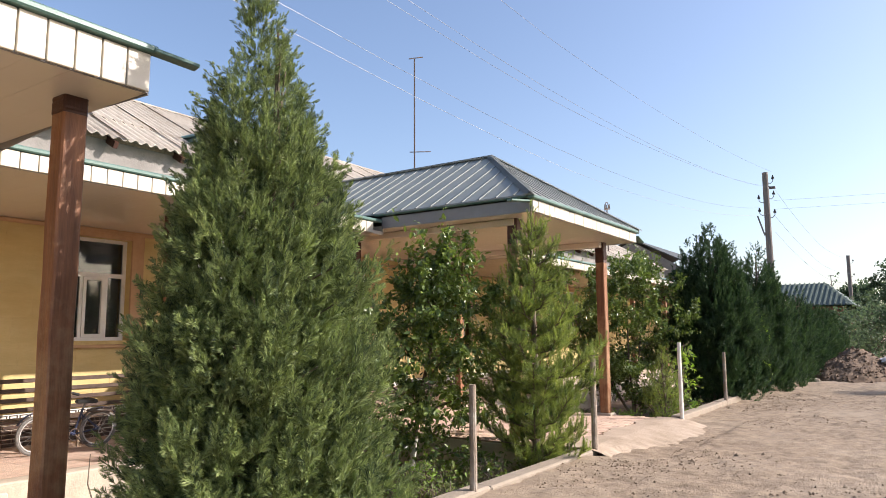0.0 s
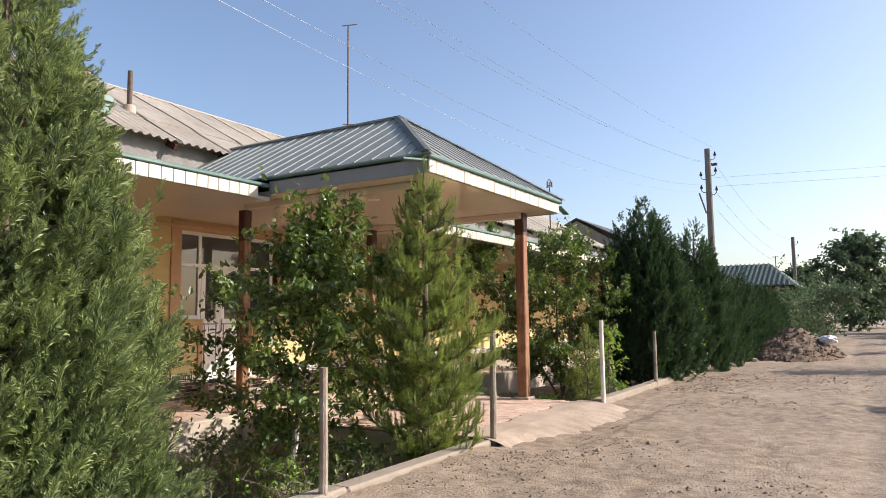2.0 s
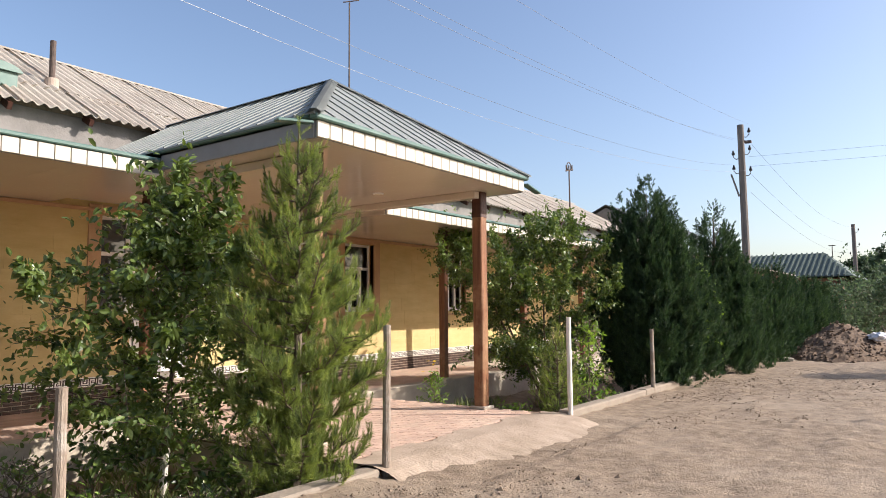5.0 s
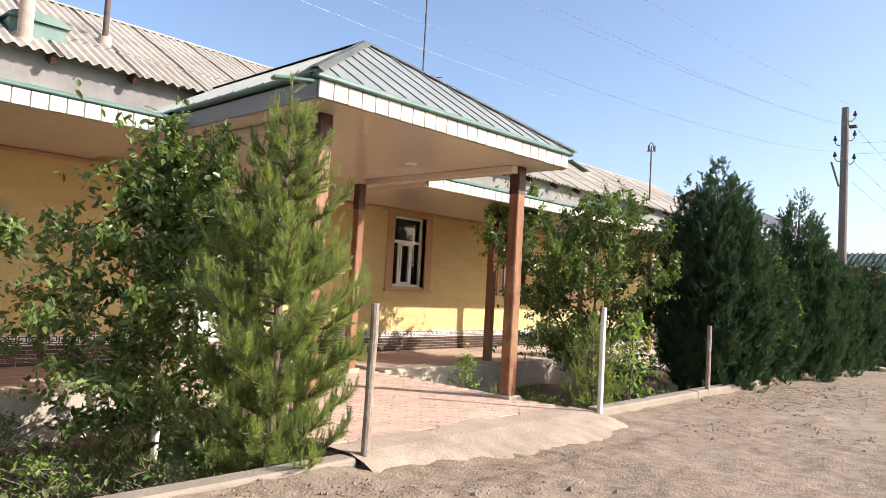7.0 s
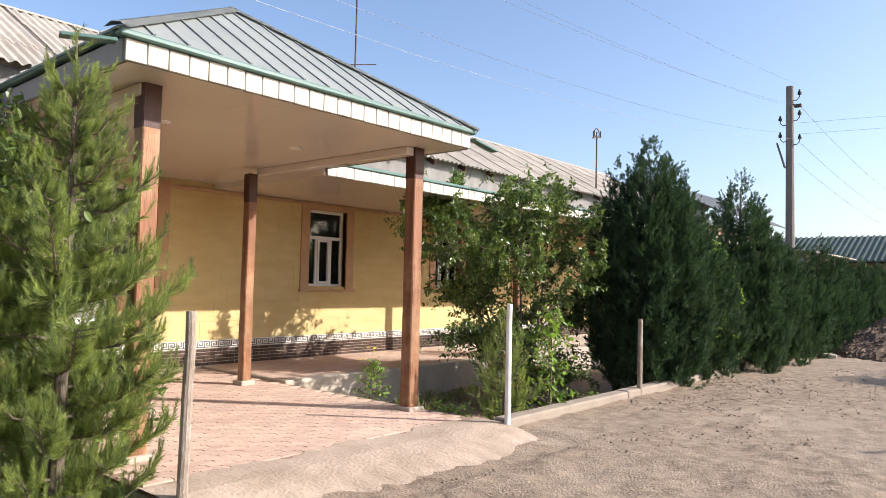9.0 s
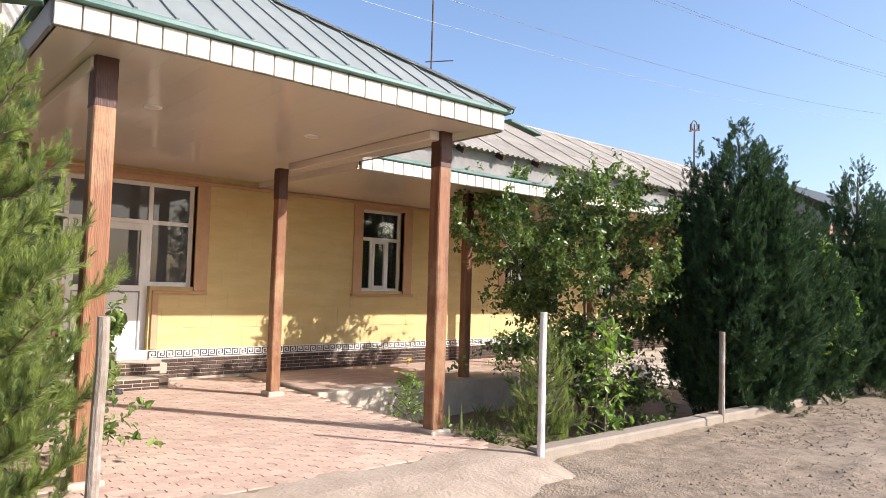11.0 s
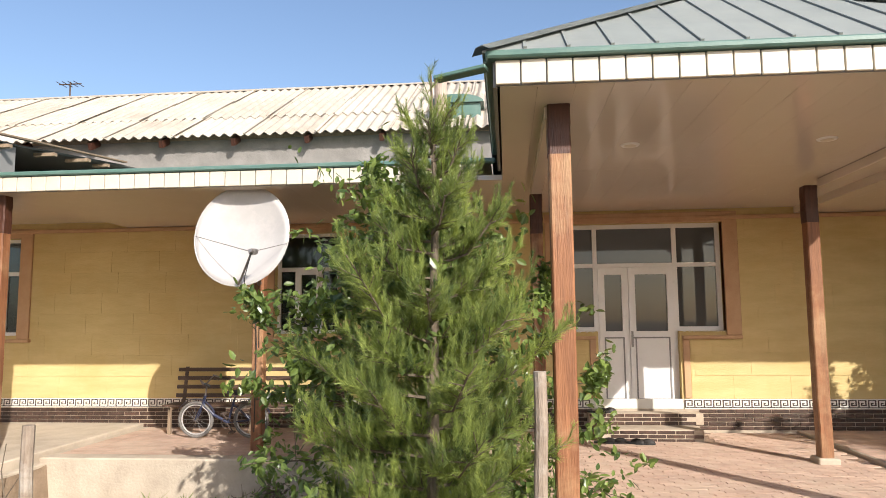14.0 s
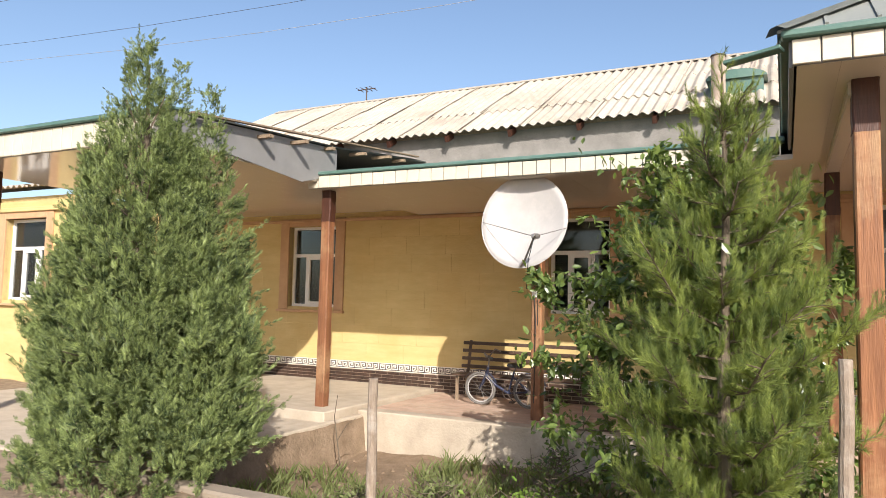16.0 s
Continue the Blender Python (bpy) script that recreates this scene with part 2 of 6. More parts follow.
M["bark"] = surf("tree_bark", (0.10, 0.075, 0.05), (0.19, 0.15, 0.11), 12.0, 0.95, 0.6, 40, stretch=(2, 2, 0.5))
M["whitewash"] = surf("whitewashed_bark", (0.60, 0.56, 0.49), (0.72, 0.68, 0.61), 9.0, 0.95, 0.5, 50, stain=(0.3, 0.24, 0.18), stain_scale=6)
M["far_wall"] = surf("brown_house_wall", (0.24, 0.13, 0.09), (0.32, 0.19, 0.13), 2.0, 0.9, 0.2)
M["red_steel"] = surf("red_brown_steel", (0.20, 0.05, 0.035), (0.27, 0.075, 0.05), 4.0, 0.5, 0.1)
M["green_roof"] = surf("green_corrugated_roof", (0.06, 0.085, 0.07), (0.1, 0.13, 0.11), 2.0, 0.7, 0.1)
M["dark_roof"] = surf("dark_steel_roof", (0.05, 0.055, 0.05), (0.08, 0.085, 0.08), 2.0, 0.6, 0.1)
M["bag"] = surf("white_plastic_bag", (0.70, 0.70, 0.72), (0.82, 0.82, 0.84), 10.0, 0.4, 0.3)
M["shoe"] = surf("black_shoe_leather", (0.015, 0.013, 0.012), (0.04, 0.034, 0.03), 20.0, 0.5, 0.1)
M["paper_box"] = surf("grey_meter_box", (0.42, 0.37, 0.28), (0.5, 0.45, 0.35), 5.0, 0.5, 0.05)
# sunlit sprays and shaded gaps are painted in by this dark-to-lime range
M["thuja"] = leaf_mat("thuja_green", (0.026, 0.05, 0.024), (0.34, 0.41, 0.15), 0.45, 0.17, clump=7.0, single=0.45)
M["cypress"] = leaf_mat("dark_thuja_green", (0.012, 0.03, 0.018), (0.085, 0.14, 0.05), 0.6, 0.22, clump=4.0, single=0.35)
# bright tips and the crown's inner shade are both put into these colours
M["pine"] = leaf_mat("pine_needle_green", (0.035, 0.068, 0.025), (0.36, 0.42, 0.11), 0.5, 0.34, clump=6.0, single=0.2)
M["leaf"] = leaf_mat("glossy_leaf_green", (0.03, 0.062, 0.018), (0.21, 0.275, 0.065), 0.32, 0.28, 0.5)
M["leaf_light"] = leaf_mat("young_leaf_green", (0.13, 0.23, 0.04), (0.27, 0.38, 0.08), 0.45, 0.4)
M["grass"] = leaf_mat("weed_green", (0.1, 0.13, 0.04), (0.24, 0.27, 0.11), 0.6, 0.35)
# the haze of distance is put into this greyed leaf colour
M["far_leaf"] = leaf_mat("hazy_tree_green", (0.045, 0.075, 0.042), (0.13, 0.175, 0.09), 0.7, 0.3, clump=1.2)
M["glass"] = glass_mat("window_glass", 0.18)
M["flat_grey"] = glass_mat("flat_grey_glass", 0.9)
M["flower"] = surf("yellow_petals", (0.75, 0.50, 0.03), (0.85, 0.6, 0.05), 20.0, 0.6, 0.0)


# ---- builders ----
def mesh_of(name, bm, *mats):
    me = bpy.data.meshes.new(name)
    bm.to_mesh(me)
    bm.free()
    for m in mats:
        me.materials.append(m)
    return me


def part(name, bm, material, parent=None, label=""):
    """One mesh object under a thing, or a top-level one."""
    ob = new(name, mesh_of(name, bm, material) if isinstance(bm, bmesh.types.BMesh) else bm)
    if parent is not None:
        ob.parent = parent
    return tagged(ob, label)


def thing(name, label, category, group="", kind="", at=None):
    ob = new(name)
    ob.empty_display_size = 0.1
    if at is not None:
        ob.matrix_basis = at
    return tagged(ob, label, category, group, kind)


def box(bm, x0, x1, y0, y1, z0, z1, bevel=0.0):
    m = Matrix.Translation(((x0 + x1) / 2, (y0 + y1) / 2, (z0 + z1) / 2)) @ Matrix.Diagonal((abs(x1 - x0), abs(y1 - y0), abs(z1 - z0), 1))
    made = bmesh.ops.create_cube(bm, size=1, matrix=m)
    if bevel:
        edges = list({e for v in made["verts"] for e in v.link_edges})
        bmesh.ops.bevel(bm, geom=edges, offset=bevel, segments=1, affect='EDGES')
    return bm


def boxed(*a, bevel=0.0):
    return box(bmesh.new(), *a, bevel=bevel)


def tube(bm, a, b, r0, r1=None, n=10):
    a, b = Vector(a), Vector(b)
    r1 = r0 if r1 is None else r1
    m = Matrix.Translation((a + b) / 2) @ (b - a).to_track_quat("Z", "Y").to_matrix().to_4x4()
    bmesh.ops.create_cone(bm, cap_ends=True, segments=n, radius1=r0, radius2=r1, depth=(b - a).length, matrix=m)
    return bm


def path_tube(bm, pts, r0, r1, n=8):
    """A tapered round tube through points."""
    rings = []
    for i, p in enumerate(pts):
        p = Vector(p)
        d = (Vector(pts[min(i + 1, len(pts) - 1)]) - Vector(pts[max(i - 1, 0)])).normalized()
        u = d.cross(Vector((0.3, 0.9, 0.1))).normalized()
        w = d.cross(u)
        r = r0 + (r1 - r0) * i / (len(pts) - 1)
        rings.append([bm.verts.new(p + r * (math.cos(2 * math.pi * k / n) * u + math.sin(2 * math.pi * k / n) * w)) for k in range(n)])
    for a, b in zip(rings, rings[1:]):
        for k in range(n):
            bm.faces.new((a[k], a[(k + 1) % n], b[(k + 1) % n], b[k]))
    bm.faces.new(rings[0][::-1])
    bm.faces.new(rings[-1])
    return bm


def ring(bm, centre, axis, radius, r, n=32, k=6):
    axis = Vector(axis).normalized()
    u = axis.orthogonal().normalized()
    w = axis.cross(u)
    grid = []
    for i in range(n):
        a = 2 * math.pi * i / n
        e = math.cos(a) * u + math.sin(a) * w
        grid.append([bm.verts.new(Vector(centre) + e * (radius + r * math.cos(2 * math.pi * j / k)) + axis * r * math.sin(2 * math.pi * j / k)) for j in range(k)])
    for i in range(n):
        for j in range(k):
            bm.faces.new((grid[i][j], grid[(i + 1) % n][j], grid[(i + 1) % n][(j + 1) % k], grid[i][(j + 1) % k]))
    return bm


def prism(bm, outline, up):
    """A flat outline (list of points) given thickness by the vector up."""
    lo = [bm.verts.new(p) for p in outline]
    hi = [bm.verts.new(Vector(p) + Vector(up)) for p in outline]
    bm.faces.new(lo[::-1])
    bm.faces.new(hi)
    for i in range(len(lo)):
        j = (i + 1) % len(lo)
        bm.faces.new((lo[i], lo[j], hi[j], hi[i]))
    return bm


def cut_rects(rect, holes):
    """The rectangle (a0, a1, b0, b1) less the holes, as rectangles."""
    rects = [rect]
    for h in holes:
        left = []
        for r in rects:
            if h[1] <= r[0] or h[0] >= r[1] or h[3] <= r[2] or h[2] >= r[3]:
                left.append(r)
                continue
            if r[0] < h[0]:
                left.append((r[0], h[0], r[2], r[3]))
            if h[1] < r[1]:
                left.append((h[1], r[1], r[2], r[3]))
            a, b = max(r[0], h[0]), min(r[1], h[1])
            if r[2] < h[2]:
                left.append((a, b, r[2], h[2]))
            if h[3] < r[3]:
                left.append((a, b, h[3], r[3]))
        rects = left
    return [r for r in rects if r[1] - r[0] > 0.012 and r[3] - r[2] > 0.012]


def quads_mesh(name, verts, faces, material, smooth=False):
    """A mesh from numpy vertices (n, 3) and faces (m, 3 or 4)."""
    me = bpy.data.meshes.new(name)
    k = faces.shape[1]
    me.vertices.add(len(verts))
    me.vertices.foreach_set("co", verts.astype(np.float32).ravel())
    me.loops.add(faces.size)
    me.loops.foreach_set("vertex_index", faces.astype(np.int32).ravel())
    me.polygons.add(len(faces))
    me.polygons.foreach_set("loop_start", np.arange(0, faces.size, k, dtype=np.int32))
    me.polygons.foreach_set("use_smooth", np.full(len(faces), smooth))
    me.materials.append(material)
    me.update(calc_edges=True)
    me.validate()
    return me


def hash2(i, j):
    h = np.sin(i * 127.1 + j * 311.7) * 43758.5453
    return h - np.floor(h)


def vnoise(x, y):
    """Smooth noise of two numpy arrays, 0 to 1."""
    xi, yi = np.floor(x), np.floor(y)
    fx, fy = x - xi, y - yi
    fx, fy = fx * fx * (3 - 2 * fx), fy * fy * (3 - 2 * fy)
    a = hash2(xi, yi) * (1 - fx) + hash2(xi + 1, yi) * fx
    b = hash2(xi, yi + 1) * (1 - fx) + hash2(xi + 1, yi + 1) * fx
    return a * (1 - fy) + b * fy


def fbm(x, y, octaves=4):
    return sum(vnoise(x * 2 ** k + 17 * k, y * 2 ** k - 9 * k) / 2 ** k for k in range(octaves)) / 2


# ---- foliage ----
def template_spray(blades=8):
    """A drooping fan of narrow scale-leaved twigs, along +x, unit length."""
    v, f = [], []
    def blade(x, y, ang, length, width, sag):
        d = np.array([math.cos(ang), math.sin(ang), 0])
        s = np.array([-d[1], d[0], 0])
        o = np.array([x, y, -0.1 * x * x])
        k = len(v)
        v.extend([o - s * width * .6, o + d * length * .55 - s * width, o + d * length + np.array([0, 0, -sag]), o + d * length * .55 + s * width])
        f.append((k, k + 1, k + 2, k + 3))
    blade(0, 0, 0, 1.0, 0.045, 0.12)
    for i in range(blades - 1):
        x = 0.12 + 0.72 * i / (blades - 1)
        blade(x, 0, (0.62 if i % 2 else -0.62), 0.58 * (1.12 - x), 0.04, 0.06 * (1 + i % 3))
    return np.array(v), np.array(f)


def template_leaf():
    v = np.array([(0, 0, 0), (.3, -.24, .05), (.3, .24, .05), (.7, -.2, .03), (.7, .2, .03), (1, 0, -.06), (.3, 0, -.02), (.7, 0, -.03)])
    f = np.array([(0, 1, 6, 6), (0, 6, 2, 2), (1, 3, 7, 6), (6, 7, 4, 2), (3, 5, 7, 7), (7, 5, 4, 4)])
    return v, f


def template_shoot(needles=60, spread=0.72, length=0.19, seed=1):
    """A shoot along +x, set with thin needles that lean forward."""
    g = np.random.RandomState(seed)
    v, f = [], []
    for i in range(needles):
        x = 0.05 + 0.9 * i / needles
        a = g.uniform(0, 2 * math.pi)
        lean = spread * g.uniform(0.6, 1.1)
        d = np.array([math.cos(lean), math.sin(lean) * math.cos(a), math.sin(lean) * math.sin(a)])
        s = np.cross(d, g.normal(size=3))
        s /= np.linalg.norm(s)
        o = np.array([x, 0, 0])
        L = length * g.uniform(0.7, 1.1)
        k = len(v)
        v.extend([o - s * .011, o + s * .011, o + d * L])
        f.append((k, k + 1, k + 2))
    k = len(v)
    v.extend([np.array([0, -.012, 0]), np.array([0, .012, 0]), np.array([1, 0, 0])])
    f.append((k, k + 1, k + 2))
    return np.array(v), np.array(f)


def scatter(pos, along, up, size, template):
    """Copies of a template: its x along one direction, its z near up. Returns vertices and faces."""
    tv, tf = template
    a = along / np.linalg.norm(along, axis=1)[:, None]
    b = np.cross(up, a)
    b /= np.linalg.norm(b, axis=1)[:, None] + 1e-9
    c = np.cross(a, b)
    v = pos[:, None] + size[:, None, None] * (tv[None, :, 0, None] * a[:, None] + tv[None, :, 1, None] * b[:, None] + tv[None, :, 2, None] * c[:, None])
    f = tf[None] + (np.arange(len(pos)) * len(tv))[:, None, None]
    return v.reshape(-1, 3), f.reshape(-1, tf.shape[1])


def foliage_mesh(name, v, f, material):
    """Triangles and quads with repeated corners become a clean mesh."""
    if f.shape[1] == 4:
        bad = f[:, 2] == f[:, 3]
        tris = np.concatenate([f[:, :3], f[~bad][:, [0, 2, 3]]])
    else:
        tris = f
    return quads_mesh(name, v, tris, material)


def cone_tree(name, label, x, y, z, height, radius, count, spray, material, seed, tips=((0, 0, 1.0),), profile=None, category="tree", lean=(0, 0), narrow=1.0, upright=0.0, group=""):
    """A dense conical evergreen: trunk, and a crown of upright flat sprays in clumps, with several leading tips."""
    g = np.random.RandomState(seed)
    t = thing(name, label, category, group, at=pose(x, y, z))
    bm = bmesh.new()
    path_tube(bm, [(0, 0, -0.1), (0.02, 0.01, height * 0.3), (-0.01, 0.02, height * 0.6), (0, 0, height * 0.92)], 0.028 * height, 0.008, 8)
    part("trunk", bm, M["bark"], t)
    prof = profile or ((0.0, 0.86), (0.08, 1.0), (0.33, 0.88), (0.58, 0.70), (0.8, 0.42), (0.92, 0.2), (1.0, 0.02))
    px, pr = np.array([p[0] for p in prof]), np.array([p[1] for p in prof])
    vs, fs, off = [], [], 0
    each = 16
    for k, (tx, ty, th) in enumerate(tips):
        n = int(count / each * (1.0 if k == 0 else 0.5 * th))
        h = g.uniform(0, 1, n * 3)
        keep = g.uniform(0, 1, n * 3) < np.interp(h, px, pr) * 0.9 + 0.1
        h = h[keep][:n]
        n = len(h)
        a = g.uniform(0, 2 * math.pi, n)
        rr = np.interp(h, px, pr) * radius * (1.0 if k == 0 else 0.55)
        clump = 0.6 * fbm(a * 3.0 + 31 * k + seed, h * height * 2.2 + seed, 3) + 0.4 * vnoise(a * 8.0 + seed, h * height * 3.0)
        lump = 0.5 + 0.9 * clump
        depth = 1 - 0.42 * g.uniform(0, 1, n) ** 1.6
        r = rr * lump * depth
        base = 0.02 if k == 0 else 0.35 * th
        zz = base + (height * th - base) * h
        out = np.stack([np.cos(a), np.sin(a), np.zeros(n)], 1)
        plume = out * g.uniform(0.15, 0.75 - .4 * upright, n)[:, None] + np.array([0, 0, 1]) * g.uniform(0.45, 1.0, n)[:, None] + g.normal(size=(n, 3)) * 0.16
        plume /= np.linalg.norm(plume, axis=1)[:, None]
        length = spray * g.uniform(1.3, 3.0, n) * (0.5 + 0.5 * np.minimum(1, rr / (0.45 * radius)))
        # sprays set round every plume, from its foot to its tip
        q = np.tile((np.arange(each) + 0.5) / each, n) + g.uniform(-.04, .04, n * each)
        big = lambda w: np.repeat(w, each, axis=0)
        side = g.normal(size=(n * each, 3))
        side -= (side * big(plume)).sum(1)[:, None] * big(plume)
        side /= np.linalg.norm(side, axis=1)[:, None]
        bend = (zz / height) ** 1.5
        foot = np.stack([tx + lean[0] * bend + r * narrow * np.cos(a), ty + lean[1] * bend + r * np.sin(a), zz - length * 0.5], 1)
        pos = big(foot) + big(plume) * (q * big(length))[:, None] + side * (spray * 0.12 * (1 - q))[:, None]
        along = big(plume) * g.uniform(0.6, 1.2, n * each)[:, None] + side * (0.25 + 0.75 * (1 - q))[:, None] * g.uniform(.4, 1.0, n * each)[:, None]
        up = np.cross(big(plume), side) + g.normal(size=(n * each, 3)) * 0.4
        size = spray * g.uniform(0.55, 1.1, n * each) * (1.1 - 0.5 * q) * (0.5 + 0.5 * np.minimum(1, big(rr) / (0.5 * radius)))
        v, f = scatter(pos, along, up, size, template_spray())
        vs.append(v)
        fs.append(f + off)
        off += len(v)
    crown = foliage_mesh("crown", np.concatenate(vs), np.concatenate(fs), material)
    part("crown", crown, None, t)
    # inner twigs that close the crown
    bm = bmesh.new()
    for i in range(60):
        a, h = g.uniform(0, 6.28), g.uniform(0.03, 0.85)
        r = np.interp(h, px, pr) * radius * 0.72
        tube(bm, (0, 0, h * height * 0.92), (r * math.cos(a), r * math.sin(a), h * height + 0.12), 0.012, 0.004, 4)
    part("branches", bm, M["bark"], t)
    return t


def branch_tree(name, label, x, y, z, height, radius, leaves, size, material, seed, trunk_r=0.045, paint=None, stems=1, low=0.25, category="tree", squash=1.0, droop=0.2, shape=1.0, top=0.8, group="", whips=0.0):
    """A leafy tree: tapered stem, limbs and twigs, with leaves set along the twigs."""
    g = np.random.RandomState(seed)
    t = thing(name, label, category, group, at=pose(x, y, z))
    wood, ends = bmesh.new(), []
    painted = bmesh.new() if paint else None
    for s in range(stems):
        lean = g.normal(size=2) * (0.10 + 0.16 * (stems > 1))
        pts = [np.array([lean[0] * k * height * .25 + g.normal() * .02, lean[1] * k * height * .25 + g.normal() * .02, -0.08 + k / 5 * height * 0.93]) for k in range(6)]
        r0 = trunk_r * (1 if stems == 1 else 0.7)
        if paint and s == 0:
            cut = pts[0] + (pts[1] - pts[0]) * min(1, paint / pts[1][2])
            path_tube(painted, [pts[0], (pts[0] + cut) / 2, cut], r0 * 1.06, r0 * 0.98)
        path_tube(wood, pts, r0, r0 * 0.15)
        for i in range(int(26 / stems) + 6):
            h = low + (0.97 - low) * (i + g.uniform()) / (int(26 / stems) + 6)
            k = min(int(h * 5), 4)
            o = pts[k] + (pts[k + 1] - pts[k]) * (h * 5 - k)
            a = i * 2.4 + g.uniform(-.5, .5)
            u = (h - low) / (1 - low)
            reach = radius * (0.45 + 0.62 * math.sin(math.pi * min(1, 0.18 + 0.86 * u ** shape))) * g.uniform(0.75, 1.15)
            reach *= np.interp(u, (0.45, 0.8, 1.0), (1.0, top, 0.4))
            d = np.array([math.cos(a), math.sin(a) * squash, 0.55 + 0.5 * u - droop])
            mid = o + d * reach * 0.55
            end = o + d * reach + np.array([0, 0, -droop * reach * .4])
            path_tube(wood, [o, mid, end], max(0.006, r0 * .32), 0.003, 5)
            if whips and i % 2 and u > 0.25:
                # a long bare-footed shoot past the crown
                tip = end + (d * np.array([.5, .5, 1]) + g.normal(size=3) * .25 + np.array([0, 0, .55])) * whips * g.uniform(.5, 1.1)
                path_tube(wood, [end, (end + tip) / 2 + g.normal(size=3) * .02, tip], 0.005, 0.002, 4)
                for j in range(7):
                    p = end + (tip - end) * (j + .5) / 7
                    ends.append((p, p + g.normal(size=3) * .05))
            for j in range(18):
                q = 0.2 + 0.8 * j / 17
                p = o + (mid - o) * (q / .55) if q < .55 else mid + (end - mid) * ((q - .55) / .45)
                e = p + np.array([g.normal(), g.normal(), g.normal() * .8 + .2]) * radius * 0.2
                ends.append((p, e))
                if j % 3 == 0:
                    tube(wood, p, e, 0.004, 0.002, 3)
    part("trunk", wood, M["bark"], t)
    if painted:
        part("lower_trunk", painted, M["whitewash"], t, "whitewashed foot of the trunk")
    ends = np.array(ends)
    pick = g.randint(0, len(ends), leaves)
    q = g.uniform(0, 1.15, leaves)[:, None]
    pos = ends[pick, 0] * (1 - q) + ends[pick, 1] * q + g.normal(size=(leaves, 3)) * radius * 0.02
    along = g.normal(size=(leaves, 3)) + np.array([0, 0, -0.35])
    up = g.normal(size=(leaves, 3)) * 0.6 + np.array([0.25, 0.2, 0.8])
    v, f = scatter(pos, along, up, size * g.uniform(0.55, 1.25, leaves), template_leaf())
    part("crown", foliage_mesh("crown", v, f, material), None, t)
    return t


def needle_tree(name, label, x, y, z, height, radius, shoots, length, material, seed, low=0.05):
    """A young pine: upswept branches with side shoots that curve up, each a brush of needles."""
    g = np.random.RandomState(seed)
    t = thing(name, label, "tree", at=pose(x, y, z))
    wood = bmesh.new()
    path_tube(wood, [(0, 0, -0.1), (0.02, 0, height * .4), (-.02, .02, height * .75), (0, 0, height * 0.98)], 0.012 * height + .012, 0.005)
    pos, along, size = [], [], []
    branches = int(26 + 13 * height)
    for i in range(branches):
        h = low + (0.96 - low) * ((i + g.uniform(-.4, .4)) / branches)
        a = i * 2.4 + g.uniform(-.4, .4)
        wide = np.interp(h, (0, .1, .3, .5, .68, .84, 1), (.6, .84, 1, .92, .66, .36, .09))
        reach = radius * wide * g.uniform(0.6, 1.12)
        o = np.array([0, 0, h * height * 0.93])
        out = np.array([math.cos(a), math.sin(a), 0])
        across = np.cross(out, [0, 0, 1])
        rise = g.uniform(0.15, 0.5) * reach
        mid, end = o + out * reach * .6 + np.array([0, 0, rise * .35]), o + out * reach + np.array([0, 0, rise + .08])
        path_tube(wood, [o, mid, end], 0.011, 0.004, 5)
        n = max(4, int(shoots / branches * (0.3 + 1.2 * wide)))
        for j in range(n):
            q = 0.1 + 0.9 * (j + g.uniform()) / n
            p = o + (mid - o) * (q / .6) if q < .6 else mid + (end - mid) * ((q - .6) / .4)
            s_ = across * g.choice([-1, 1]) * g.uniform(.2, 1.0)
            d = out * g.uniform(0.25, 0.9) + s_ * 0.8 + np.array([0, 0, g.uniform(0.1, 1.1)])
            d /= np.linalg.norm(d)
            L = length * g.uniform(.6, 1.15) * (0.6 + 0.4 * wide)
            # a spreading foot and an upturned, shorter tip
            pos += [p, p + d * L * .8]
            along += [d, d * .35 + np.array([0, 0, 1]) + g.normal(size=3) * .15]
            size += [L, L * g.uniform(.55, .9)]
            if j % 2 == 0:
                tube(wood, p, p + d * L * .8, 0.005, 0.003, 4)
    for j in range(16):
        pos.append(np.array([g.normal() * .015, g.normal() * .015, height * (0.80 + 0.18 * j / 16)]))
        along.append(np.array([g.normal() * .4, g.normal() * .4, 1.0]))
        size.append(length * .8)
    pos, along, size = np.array(pos), np.array(along), np.array(size)
    part("trunk", wood, M["bark"], t)
    vs, fs, off = [], [], 0
    for k in range(4):
        sel = slice(k, None, 4)
        n = len(pos[sel])
        v, f = scatter(pos[sel], along[sel], g.normal(size=(n, 3)), size[sel], template_shoot(70, 0.66, 0.36, seed + k))
        vs.append(v)
        fs.append(f + off)
        off += len(v)
    part("crown", foliage_mesh("crown", np.concatenate(vs), np.concatenate(fs), material), None, t)
    return t

# ---- ground ----
def axis(*stretches):
    out = []
    for a, b, step in stretches:
        out.extend(np.arange(a, b, step))
    return np.array(sorted(set(np.round(out, 3))))


def bed_here(x, y):
    """The sunk garden beds between the kerb and the veranda."""
    return (x < -3.31) & (x > -7.6) & (((y > 3.3) & (y < 8.52)) | (y > 12.24) & (y < 40))


